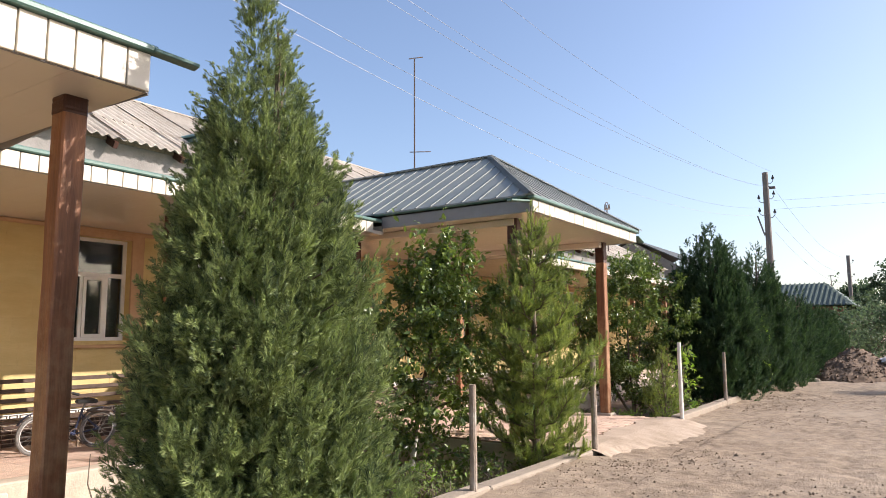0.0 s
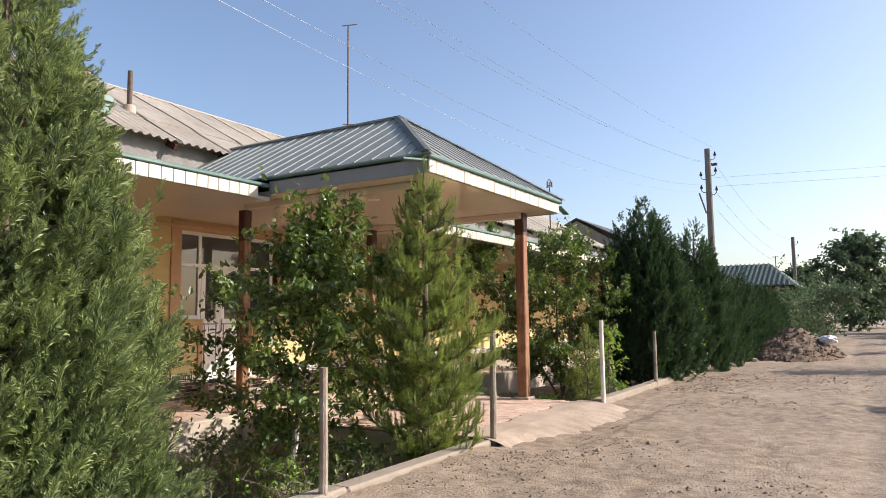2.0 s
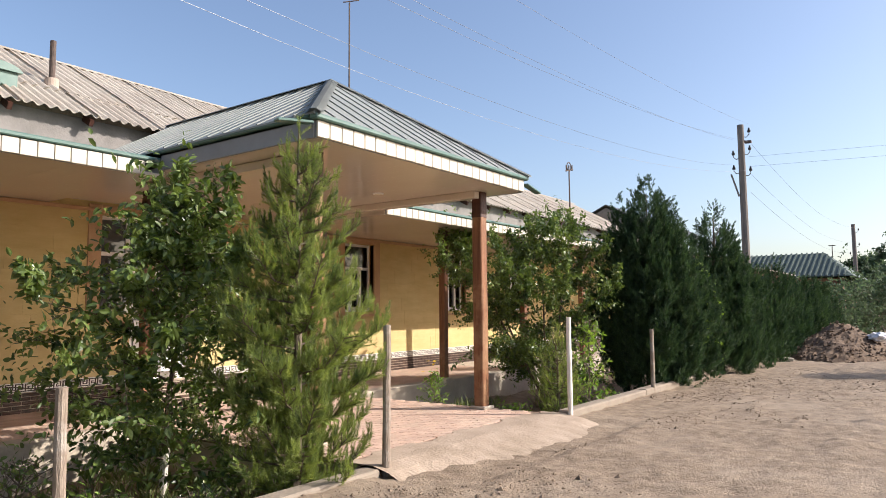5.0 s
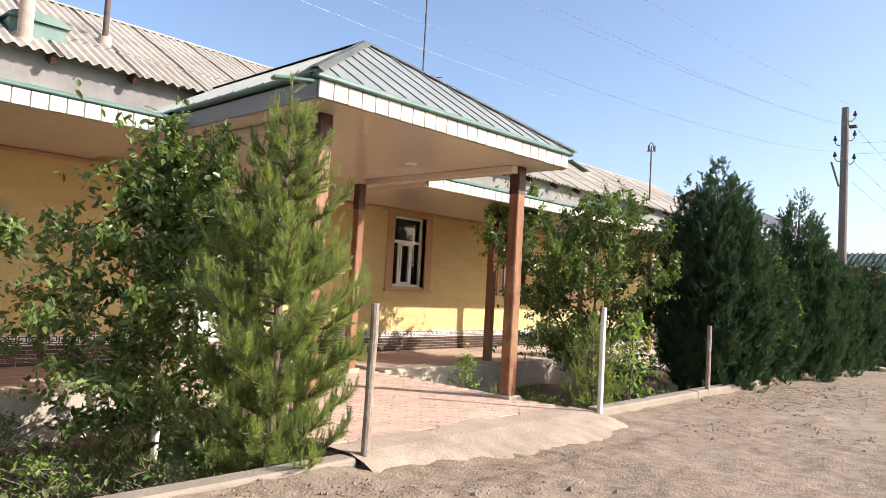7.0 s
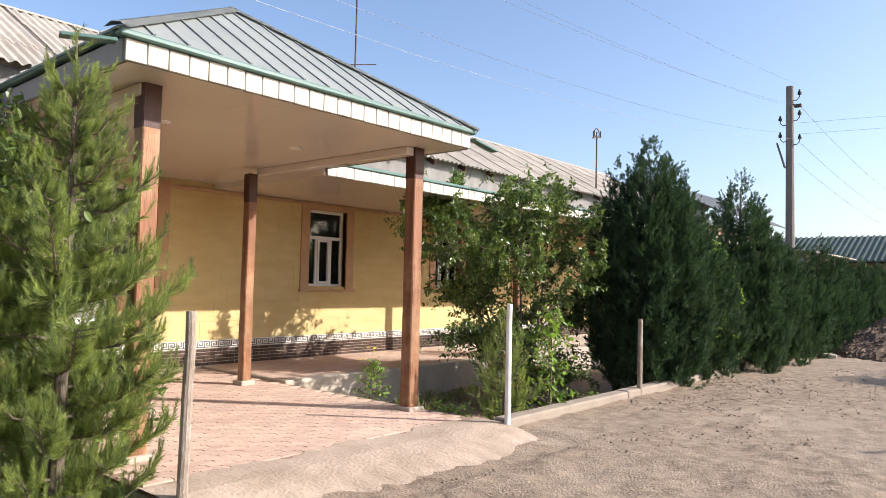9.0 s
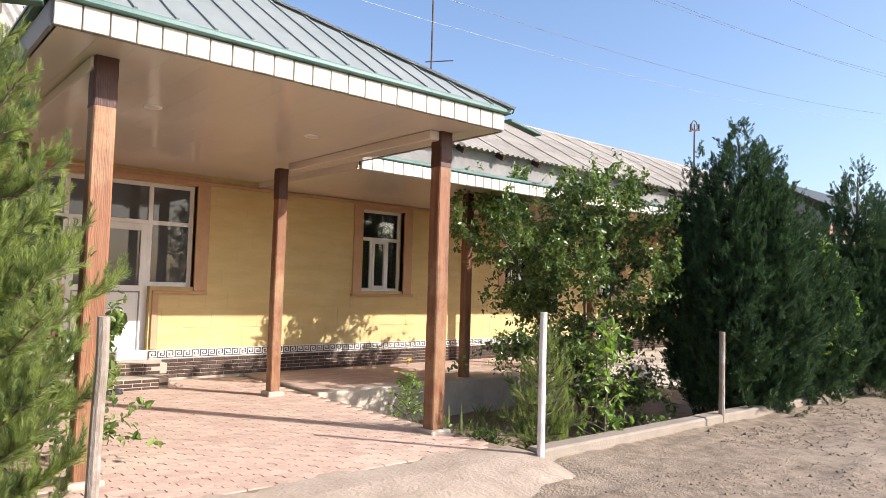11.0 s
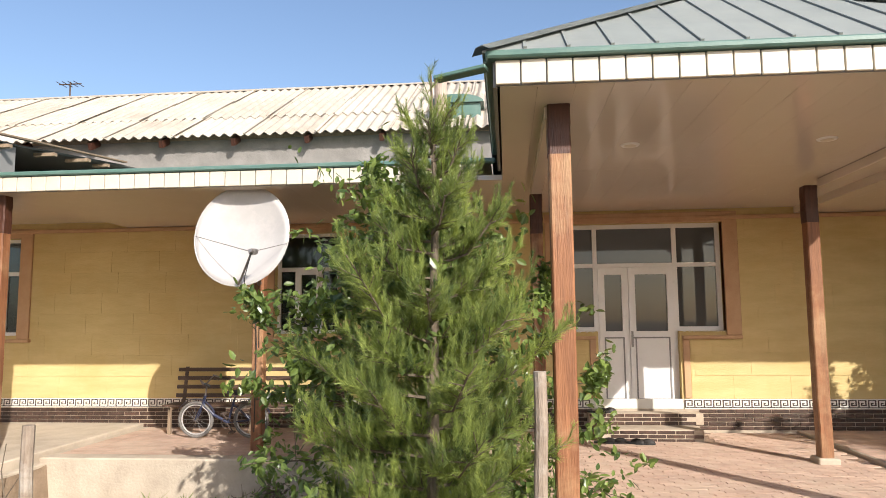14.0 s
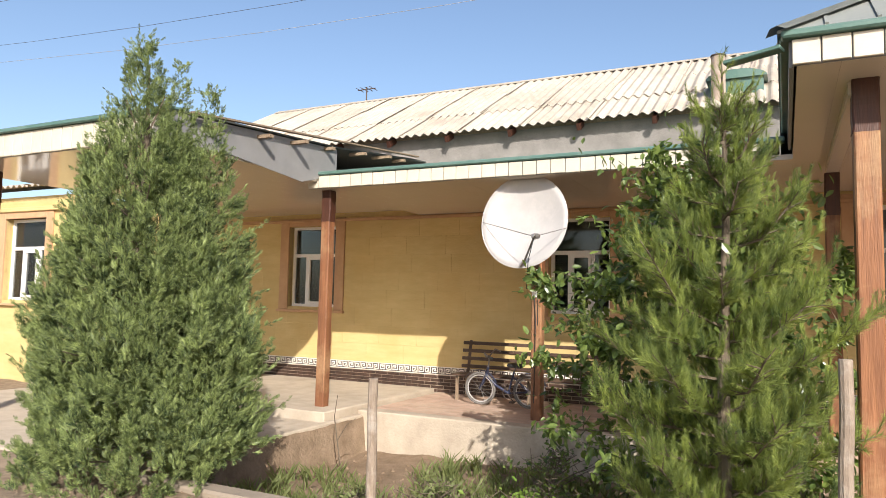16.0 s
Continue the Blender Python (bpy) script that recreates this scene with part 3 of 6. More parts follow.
def ground_z(x, y):
    road = 0.035 * (fbm(x * 0.5, y * 0.35, 3) - 0.5) + 0.05 * (fbm(x * 2.3 + 5, y * 1.7, 4) - 0.5) + 0.03 * (vnoise(x * 7, y * 5) - 0.5) + 0.018 * (vnoise(x * 15, y * 13) - 0.5)
    ruts = -0.03 * np.exp(-((x - 0.1 - 0.25 * np.sin(y * 0.13)) / 0.22) ** 2) - 0.03 * np.exp(-((x - 1.7 - 0.25 * np.sin(y * 0.13)) / 0.22) ** 2)
    z = road + ruts
    z = np.where((x > -3.4) & (x < -2.3) & (y > 8.4) & (y < 12.4), z - 0.03, z)
    z = np.where((x > -9.6) & (x < -3.31) & (y >= 8.52) & (y <= 12.24), -0.2, z)
    z = np.where(bed_here(x, y), -0.42 + 0.16 * (fbm(x * 1.4, y * 1.4, 4) - 0.5), z)
    return np.where((x <= -7.6) & (x > -20) & (y > -8) & (y < 36), -0.45, z)


gx = axis((-600, -60, 90), (-60, -12, 6), (-12, -8, 1.0), (-8, -3.6, 0.12), (-3.6, -3.3, 0.06), (-3.3, -3.28, 0.02), (-3.28, 3.0, 0.07), (3.0, 12, 0.5), (12, 60, 6), (60, 601, 90))
gy = axis((-600, -60, 90), (-60, -6, 6), (-6, 3.2, 0.4), (3.2, 3.4, 0.05), (3.4, 8.5, 0.1), (8.5, 8.56, 0.02), (8.56, 12.22, 0.09), (12.22, 12.28, 0.02), (12.28, 20, 0.1), (20, 40, 0.4), (40, 80, 3), (80, 160, 12), (160, 1200, 120))
X, Y = np.meshgrid(gx, gy, indexing="ij")
verts = np.stack([X, Y, ground_z(X, Y)], -1).reshape(-1, 3)
ny = len(gy)
ii, jj = np.meshgrid(np.arange(len(gx) - 1), np.arange(ny - 1), indexing="ij")
k = (ii * ny + jj).ravel()
faces = np.stack([k, k + ny, k + ny + 1, k + 1], 1)
ground_mesh = quads_mesh("ground", verts, faces, M["dirt"], smooth=True)
ground_mesh.materials.append(M["soil"])
mid = verts[faces].mean(1)
ground_mesh.polygons.foreach_set("material_index", bed_here(mid[:, 0], mid[:, 1]).astype(np.int32))
ground = tagged(new("ground", ground_mesh), "dry rutted dirt road with sunk garden beds beside it", "ground", kind="structure")

# ---- the long building ----
WALL = -9.35
Y_A, Y_B = -2.6, 32.0
WINDOWS = [(0.12, 1.16, 1.40, 2.86), (5.10, 6.04, 1.40, 2.86), (14.40, 15.32, 1.40, 2.86), (18.0, 18.92, 1.40, 2.86), (21.2, 22.12, 1.40, 2.86)]
DOOR = (9.70, 10.80, 0.34, 2.90)
SIDES = [(9.20, 9.70, 1.40, 2.90), (10.80, 11.42, 1.40, 2.90)]
HOLES = WINDOWS + SIDES + [DOOR]


def holed_wall(name, x0, x1, rect, holes, material, label):
    bm = bmesh.new()
    for a, b, c, d in cut_rects(rect, holes):
        box(bm, x0, x1, a, b, c, d)
    return tagged(part(name, bm, material), label, "wall", kind="structure")


wall_main = holed_wall("wall_front", WALL - 0.36, WALL, (Y_A, Y_B, -0.45, 3.30), HOLES, M["plaster_joint"], "long front wall clad in yellow stone slabs")
wall_upper = tagged(part("wall_upper", boxed(WALL - 0.34, WALL - 0.03, Y_A, Y_B, 3.302, 4.30), M["grey_wall"]), "grey rendered wall strip under the roof eave", "wall", kind="structure")
bm = bmesh.new()
box(bm, -15.9, -15.6, Y_A, Y_B, -0.45, 4.30)
tagged(part("wall_back", bm, M["grey_wall"]), "plain grey back wall of the building", "wall", kind="structure")
for nm, yy in (("wall_south", Y_A), ("wall_north", Y_B - 0.3)):
    bm = bmesh.new()
    prism(bm, [(-15.598, yy, -0.45), (WALL - 0.362, yy, -0.45), (WALL - 0.362, yy, 4.2), (-12.5, yy, 5.92), (-15.598, yy, 4.2)], (0, 0.3, 0))
    tagged(part(nm, bm, M["plaster"]), "yellow plastered gable wall", "wall", kind="structure")
tagged(part("floor_inside", boxed(-15.59, WALL - 0.37, Y_A + 0.31, Y_B - 0.31, 0.1, 0.3), M["dark_room"]), "dim indoor floor", "floor", kind="structure")
tagged(part("ceiling_inside", boxed(-15.59, WALL - 0.37, Y_A + 0.31, Y_B - 0.31, 3.2, 3.3), M["dark_room"]), "dim indoor ceiling", "ceiling", kind="structure")
tagged(part("wall_inside", boxed(-13.0, -12.8, Y_A + 0.31, Y_B - 0.31, 0.301, 3.199), M["dark_room"]), "dim inner room wall", "wall", kind="structure")


def window(index, y0, y1, z0, z1, fill):
    """A white plastic window: fixed top light, two side lights and a middle sash, set back in a stone surround."""
    w = thing("window_%d" % index, "white plastic window with a top light in a brown stone surround", "window", kind="structure")
    x = WALL - 0.12
    f = 0.05
    bm = bmesh.new()
    box(bm, x - 0.06, x, y0, y0 + f, z0, z1)
    box(bm, x - 0.06, x, y1 - f, y1, z0, z1)
    box(bm, x - 0.06, x, y0 + f, y1 - f, z0, z0 + f)
    box(bm, x - 0.06, x, y0 + f, y1 - f, z1 - f, z1)
    zt = z1 - 0.36 * (z1 - z0)
    box(bm, x - 0.058, x - 0.002, y0 + f, y1 - f, zt - 0.03, zt + 0.03)
    third = (y1 - y0) / 3
    for yy in (y0 + third * 0.92, y1 - third * 0.92):
        box(bm, x - 0.058, x - 0.002, yy - 0.022, yy + 0.022, z0 + f, zt - 0.03)
    part("window_frame", bm, M["white_pvc"], w)
    a, b = y0 + third * 0.92 + 0.024, y1 - third * 0.92 - 0.024
    bm = bmesh.new()
    for r in cut_rects((a, b, z0 + f + .002, zt - 0.032), [(a + 0.045, b - 0.045, z0 + f + 0.047, zt - 0.077)]):
        box(bm, x - 0.05, x + 0.012, *r)
    part("sash", bm, M["white_pvc"], w)
    for r in ((y0 + f, y1 - f, zt + 0.03, z1 - f), (y0 + f, a - .046, z0 + f, zt - .03), (b + .046, y1 - f, z0 + f, zt - .03), (a + .045, b - .045, z0 + f + .047, zt - .077)):
        p = part("pane", boxed(x - 0.034, x - 0.028, *r), M["glass"], w)
        p.visible_shadow = False
    s = 0.19
    bm = bmesh.new()
    for r in cut_rects((y0 - s, y1 + s, z0 - 0.05, min(z1 + s, 3.0)), [(y0, y1, z0 - 1, z1)]):
        box(bm, WALL - 0.1, WALL + 0.035, *r, bevel=0.006)
    part("surround", bm, M["surround"], w, "brown-pink stone surround")
    part("window_sill", boxed(WALL - 0.1, WALL + 0.07, y0 - s - 0.03, y1 + s + 0.03, z0 - 0.10, z0 - 0.052, bevel=0.006), M["surround"], w)
    if fill == "blind":
        for i in range(26):
            zz = z0 + 0.06 + i * 0.036
            if zz < zt:
                bm = bmesh.new()
                prism(bm, [(x - 0.12, y0 + .05, zz), (x - 0.12, y1 - .05, zz), (x - 0.095, y1 - .05, zz + 0.03), (x - 0.095, y0 + .05, zz + 0.03)], (0.001, 0, 0.001))
                part("blind_slat", bm, M["blind"], w)
    elif fill == "curtain":
        n = 40
        v = [(x - 0.16 + 0.02 * math.sin(i * 1.3), y0 + 0.02 + (y1 - y0 - 0.04) * i / n, z) for i in range(n + 1) for z in (zt + 0.03, z1)]
        bm = bmesh.new()
        vv = [bm.verts.new(p) for p in v]
        for i in range(n):
            bm.faces.new((vv[2 * i], vv[2 * i + 2], vv[2 * i + 3], vv[2 * i + 1]))
        bmesh.ops.solidify(bm, geom=bm.faces[:], thickness=0.003)
        part("curtain", bm, M["curtain"], w, "short pale lace curtain")
    return w


for i, (a, b, c, d) in enumerate(WINDOWS):
    window(i + 1, a, b, c, d, ("none", "blind", "curtain", "none", "none")[i])

# ---- entrance door with side lights ----
door = thing("door_1", "white plastic double door with dark glazing and side lights", "door", kind="structure")
x = WALL - 0.12
y0, y1, z0, z1 = SIDES[0][0], SIDES[1][1], 0.34, 2.90
ZT = 2.32
bm = bmesh.new()
for r in cut_rects((y0, y1, 1.40, z1), [(y0 + .06, DOOR[0] - .03, 1.46, ZT - .03), (DOOR[1] + .03, y1 - .06, 1.46, ZT - .03), (y0 + .06, DOOR[0] - .03, ZT + .03, z1 - .06),
                                           (DOOR[0] + .03, DOOR[1] - .03, ZT + .03, z1 - .06), (DOOR[1] + .03, y1 - .06, ZT + .03, z1 - .06), (DOOR[0] + .03, DOOR[1] - .03, 1.2, ZT - .03)]):
    box(bm, x - 0.06, x, *r)
box(bm, x - 0.06, x, DOOR[0] - .03, DOOR[0] + .03, z0, 1.40)
box(bm, x - 0.06, x, DOOR[1] - .03, DOOR[1] + .03, z0, 1.40)
part("door_frame", bm, M["white_pvc"], door)
for r in ((y0 + .06, DOOR[0] - .03, 1.46, ZT - .03), (DOOR[1] + .03, y1 - .06, 1.46, ZT - .03), (y0 + .06, DOOR[0] - .03, ZT + .03, z1 - .06),
          (DOOR[0] + .03, DOOR[1] - .03, ZT + .03, z1 - .06), (DOOR[1] + .03, y1 - .06, ZT + .03, z1 - .06)):
    p = part("pane", boxed(x - 0.034, x - 0.028, *r), M["flat_grey"], door)
    p.visible_shadow = False
split = 10.15
for a, b in ((DOOR[0] + 0.033, split - 0.003), (split + 0.003, DOOR[1] - 0.033)):
    leaf = thing("door_leaf", "", "")
    leaf.parent = door
    bm = bmesh.new()
    g0, g1 = a + 0.09, b - 0.09
    for r in cut_rects((a, b, 0.355, ZT - 0.033), [(g0, g1, 1.40, ZT - 0.13)]):
        box(bm, x - 0.055, x + 0.008, *r)
    part("leaf_panel", bm, M["white_pvc"], leaf)
    bm = bmesh.new()
    for r in cut_rects((g0 - 0.02, g1 + 0.02, 0.46, 1.32), [(g0, g1, 0.48, 1.30)]):
        box(bm, x + 0.009, x + 0.016, *r)
    part("raised_bead", bm, M["fascia_grey"], leaf)
    p = part("pane", boxed(x - 0.03, x - 0.024, g0, g1, 1.40, ZT - 0.13), M["flat_grey"], leaf)
    p.visible_shadow = False
bm = bmesh.new()
box(bm, x + 0.009, x + 0.014, split + 0.02, split + 0.05, 1.18, 1.40)
tube(bm, (x + 0.014, split + 0.035, 1.31), (x + 0.05, split + 0.035, 1.31), 0.009)
box(bm, x + 0.04, x + 0.056, split + 0.03, split + 0.14, 1.30, 1.32)
part("door_handle", bm, M["steel"], door, "steel lever handle on a backplate")
bm = bmesh.new()
s = 0.2
for r in cut_rects((y0 - s, y1 + s, 1.34, 3.04), [(y0, y1, 1.0, z1)]):
    box(bm, WALL - 0.1, WALL + 0.035, *r, bevel=0.006)
for r in ((y0 - s, DOOR[0] - .03, 1.29, 1.338), (DOOR[1] + .03, y1 + s, 1.29, 1.338)):
    box(bm, WALL - 0.1, WALL + 0.06, *r, bevel=0.006)
for r in ((DOOR[0] - 0.12, DOOR[0] - .032, 0.50, 1.288), (DOOR[1] + .032, DOOR[1] + 0.12, 0.50, 1.288)):
    box(bm, WALL - 0.1, WALL + 0.03, *r, bevel=0.006)
part("surround", bm, M["surround"], door, "brown-pink stone surround")
for a, b in ((y0, DOOR[0] - .03), (DOOR[1] + .03, y1)):
    part("side_light_sill", boxed(x - 0.01, WALL + 0.0, a, b, 1.385, 1.40), M["white_pvc"], door)

# ---- veranda floors, steps, kerbs ----
def platform(name, x0, x1, y0, y1, z0, z1, label, material="concrete"):
    return tagged(part(name, boxed(x0, x1, y0, y1, z0, z1, bevel=0.015), M[material]), label, "platform", kind="structure")


PLAT = 0.08
platform("veranda_base", WALL + 0.001, -7.05, 3.2, 8.50, -0.5, PLAT, "raised veranda floor with a stained concrete face")
platform("veranda_base", WALL + 0.001, -7.05, 12.26, 31.9, -0.5, PLAT, "raised veranda floor with a stained concrete face")
platform("porch_base", WALL + 0.001, -3.34, 8.502, 12.258, -0.5, 0.02, "concrete base under the paved entrance porch")
platform("porch_step", -6.3, -3.42, -2.6, 3.198, -0.5, 0.02, "pale concrete slab before the neighbouring porch")
platform("porch_base", WALL + 0.001, -6.302, -2.6, 3.198, -0.5, 0.14, "raised concrete floor of the neighbouring porch")
bm = bmesh.new()
n = 90
for i in range(n):
    a, b = 8.5 + 3.75 * i / n, 8.5 + 3.75 * (i + 1) / n
    ea, eb = [-2.62 - 0.35 * abs(q - 10.6) / 2 * (1 if q < 10.6 else .3) + 0.04 * math.sin(q * 4) + 0.02 * math.sin(q * 23) for q in (a, b)]
    ia, ib = [-3.69 + .05 * math.sin(q * 5.3) + .03 * math.sin(q * 13.1) + .02 * math.sin(q * 37) for q in (a, b)]
    rows_ = [[bm.verts.new(p) for p in ((i0, q, 0.03), (i0 + .03, q, 0.0605), (-3.30, q, 0.0605), ((e0 - 3.30) / 2, q, 0.022), (e0, q, -0.05))] for i0, e0, q in ((ia, ea, a), (ib, eb, b))]
    for k_ in range(4):
        bm.faces.new((rows_[0][k_], rows_[0][k_ + 1], rows_[1][k_ + 1], rows_[1][k_]))
bmesh.ops.remove_doubles(bm, verts=bm.verts, dist=0.0005)
tagged(part("apron", bm, M["apron"]), "rough concrete apron sloping from the porch to the road", "pavement", kind="structure")


def kerb(y0, y1, top, seed):
    g = np.random.RandomState(seed)
    t = thing("kerb", "worn concrete kerb along the garden bed", "kerb", kind="structure")
    y = y0
    while y < y1 - 0.1:
        L = min(2.9 + g.uniform(-.6, .6), y1 - y)
        dz, dx = g.uniform(-.008, .008), g.uniform(-.008, .008)
        bm = boxed(-3.40 + dx, -3.20 + dx, y + .003, y + L - .003, -0.5, top + dz, bevel=0.02)
        part("kerb_block", bm, M["kerb"], t)
        y += L
    return t


kerb(3.25, 8.5, 0.05, 1)
kerb(12.27, 36.0, 0.10, 2)
tagged(part("bed_edge", boxed(-7.05, -3.42, 3.202, 3.30, -0.5, 0.03, bevel=0.015), M["concrete"]), "low concrete edge of the garden bed", "kerb", kind="structure")

# two brick-faced steps before the door
steps = thing("entrance_steps", "two low brick-faced steps before the white door", "steps")
part("step", boxed(WALL + 0.16, WALL + 0.78, 9.60, 10.86, 0.03, 0.19, bevel=0.01), M["mortar"], steps)
part("step", boxed(WALL + 0.155, WALL + 0.40, 9.50, 10.96, 0.192, 0.34, bevel=0.01), M["mortar"], steps)
brick_step = mesh_of("step_brick", boxed(-0.006, 0.006, -0.108, 0.108, -0.0195, 0.0195, bevel=0.004), M["brick"])
for xx, a, z_low, n in ((WALL + 0.782, 9.60, 0.058, 6), (WALL + 0.403, 9.50, 0.218, 6)):
    for row in range(3):
        for i in range(n - (row % 2)):
            yy = a + 0.115 + 0.228 * i + (0.114 if row % 2 else 0)
            if yy + 0.108 > (10.86 if a > 9.55 else 10.96):
                continue
            b = new("brick", brick_step)
            b.parent = steps
            b.matrix_basis = pose(xx, yy, z_low + 0.05 * row)


# ---- timber posts ----
def post_mesh(w, z0, z1, seed):
    g = np.random.RandomState(seed)
    bm = bmesh.new()
    n = 8
    rings = []
    for i in range(n + 1):
        z = z0 + (z1 - z0) * i / n
        e = [g.uniform(-.003, .003) for _ in range(4)]
        c = 0.012
        h = w / 2
        pts = [(-h + c, -h), (h - c, -h), (h, -h + c), (h, h - c), (h - c, h), (-h + c, h), (-h, h - c), (-h, -h + c)]
        rings.append([bm.verts.new((px + e[0], py + e[1], z)) for px, py in pts])
    for a, b in zip(rings, rings[1:]):
        for k in range(8):
            bm.faces.new((a[k], a[(k + 1) % 8], b[(k + 1) % 8], b[k]))
    bm.faces.new(rings[0][::-1])
    bm.faces.new(rings[-1])
    return bm


def post(x, y, z0, z1, w, seed, dark=0.4, lean=0.0, plinth=True):
    t = thing("veranda_post", "square red-brown stained timber post with a dark top", "post", "posts of the veranda", at=pose(x, y, 0, 0, lean, 0))
    part("shaft", post_mesh(w, z0, z1 - dark, seed), M["wood"], t)
    part("head", post_mesh(w + 0.006, z1 - dark, z1, seed + 50), M["wood_dark"], t, "darker post head")
    if plinth:
        part("plinth", boxed(-w * .85, w * .85, -w * .8, w * .8, z0 - 0.05, z0 + 0.035, bevel=0.012), M["concrete"], t)
    return t


SOF_P, SOF_V = 3.08, 2.99
post(-4.44, 8.84, 0.06, SOF_P, 0.155, 1, 0.36)
post(-4.45, 12.055, 0.06, SOF_P, 0.155, 2, 0.36)
post(-7.29, 11.73, PLAT, SOF_P - 0.10, 0.135, 3)
post(-7.40, 8.80, PLAT, SOF_P - 0.10, 0.135, 4, 0.45)
post(-7.60, 5.52, PLAT, SOF_V, 0.135, 5, 0.3, plinth=False)
post(-7.05 - 0.1, 14.91, PLAT, SOF_V, 0.135, 6, 0.5)
post(-7.15, 18.1, PLAT, SOF_V, 0.135, 7)
post(-7.15, 21.3, PLAT, SOF_V, 0.135, 8)
post(-7.15, 24.5, PLAT, SOF_V, 0.135, 9)
post(-6.72, 2.86, 0.14, SOF_V, 0.135, 10, 0.42, plinth=False)
post(-4.47, 2.60, 0.02, SOF_P, 0.165, 11, 0.12)
post(-4.45, -0.75, 0.02, SOF_P, 0.155, 12)


# ---- soffits, fascias and porch roofs ----
def soffit(name, x0, x1, y0, y1, z, label):
    """Cream plastic boards along x with narrow grooves, as one mesh."""
    bm = bmesh.new()
    n = max(1, round((y1 - y0) / 0.25))
    for i in range(n):
        a, b = y0 + (y1 - y0) * i / n, y0 + (y1 - y0) * (i + 1) / n
        box(bm, x0, x1, a + 0.0006, b - 0.0006, z, z + 0.03)
    box(bm, x0, x1, y0, y1, z + 0.031, z + 0.05)
    return tagged(part(name, bm, M["pvc"]), label, "ceiling", kind="structure")


PX0, PY0, PY1 = -3.93, 8.40, 12.42
soffit("ceiling_porch", -6.60, PX0 - 0.03, PY0 + 0.03, PY1 - 0.03, SOF_P, "glossy cream plastic ceiling boards under the porch")
soffit("ceiling_porch", WALL + 0.002, -6.602, PY0 + 0.03, PY1 - 0.03, SOF_P, "glossy cream plastic ceiling boards under the porch")
soffit("ceiling_veranda", WALL + 0.002, -6.53, 2.84, PY0 + 0.028, SOF_V, "cream plastic ceiling boards under the veranda")
soffit("ceiling_veranda", WALL + 0.002, -6.53, PY1 - 0.028, 31.9, SOF_V, "cream plastic ceiling boards under the veranda")
soffit("ceiling_porch", WALL + 0.002, PX0 - 0.03, -1.2, 2.83, SOF_P, "cream plastic ceiling boards under the neighbouring porch")
tagged(part("beam", boxed(-7.36, -4.40, 11.86, 11.99, SOF_P - 0.10, SOF_P - 0.001, bevel=0.01), M["pvc"]), "boxed cream plastic beam under the porch ceiling", "beam", kind="structure")
tagged(part("beam", boxed(-7.36, -4.40, 8.74, 8.87, SOF_P - 0.10, SOF_P - 0.001, bevel=0.01), M["pvc"]), "boxed cream plastic beam under the porch ceiling", "beam", kind="structure")
tagged(part("cornice", boxed(WALL + 0.001, WALL + 0.05, Y_A + .3, 31.9, 2.93, 2.985, bevel=0.01), M["surround"]), "brown cornice strip along the wall top", "trim", kind="structure")
for a, b in ((PY0 + .024, PY0 + .029), (PY1 - .029, PY1 - .024)):
    tagged(part("soffit_step", boxed(WALL + .003, -6.5, a, b, SOF_V + .002, SOF_P + .04), M["pvc"]), "narrow cream plastic step between the two ceilings", "trim", kind="structure")
for yy in (9.55, 11.2):
    t = thing("downlight", "small round recessed ceiling light, off", "light", at=pose(-5.6, yy, SOF_P))
    bm = bmesh.new()
    tube(bm, (0, 0, -0.012), (0, 0, -0.001), 0.075, 0.085, 20)
    part("bezel", bm, M["white_pvc"], t)
    bm = bmesh.new()
    tube(bm, (0, 0, -0.016), (0, 0, -0.0125), 0.05, 0.055, 20)
    part("lens", bm, M["fascia"], t)

panel_front = mesh_of("fascia_panel", boxed(-0.012, 0.012, -0.079, 0.079, -0.08, 0.08, bevel=0.004), M["fascia"])
panel_side = mesh_of("fascia_panel", boxed(-0.079, 0.079, -0.012, 0.012, -0.08, 0.08, bevel=0.004), M["fascia"])


def fascia_y(x, y0, y1, zc, label, tall=1.0):
    """A fascia board facing the road, clad with upright plastic pieces."""
    f = tagged(part("fascia", boxed(x - 0.03, x - 0.013, y0, y1, zc - 0.082 * tall, zc + 0.082 * tall), M["fascia_grey"]), label, "fascia", kind="structure")
    n = round((y1 - y0) / 0.166)
    for i in range(n):
        p = new("fascia_panel", panel_front)
        p.parent = f
        p.matrix_basis = pose(x + 0.0005 * (i % 3), y0 + (y1 - y0) * (i + .5) / n, zc + 0.002 * math.sin(i * 1.7)) @ Matrix.Diagonal((1, 1, tall, 1))
    return f


def gutter_y(x, y0, y1, z, h=0.05):
    bm = boxed(x - 0.07, x + 0.03, y0, y1, z, z + h, bevel=0.012)
    return tagged(part("gutter", bm, M["green"]), "green painted steel gutter", "gutter", kind="structure")


fascia_y(PX0, PY0, PY1, SOF_P + 0.085, "white plastic fascia on the front of the porch")
gutter_y(PX0 + 0.03, PY0 - 0.06, PY1 + 0.06, SOF_P + 0.17)
fascia_y(-6.50, 2.68, PY0 - 0.22, SOF_V + 0.085, "white plastic fascia along the veranda")
fascia_y(-6.50, PY1 + 0.02, 31.9, SOF_V + 0.085, "white plastic fascia along the veranda")
gutter_y(-6.49, 2.74, PY0 - 0.04, SOF_V + 0.17, 0.05)
gutter_y(-6.49, PY1 + 0.04, 31.9, SOF_V + 0.17, 0.05)
fascia_y(PX0, -1.2, 2.84, SOF_P + 0.135, "white plastic fascia on the front of the neighbouring porch", 1.62)
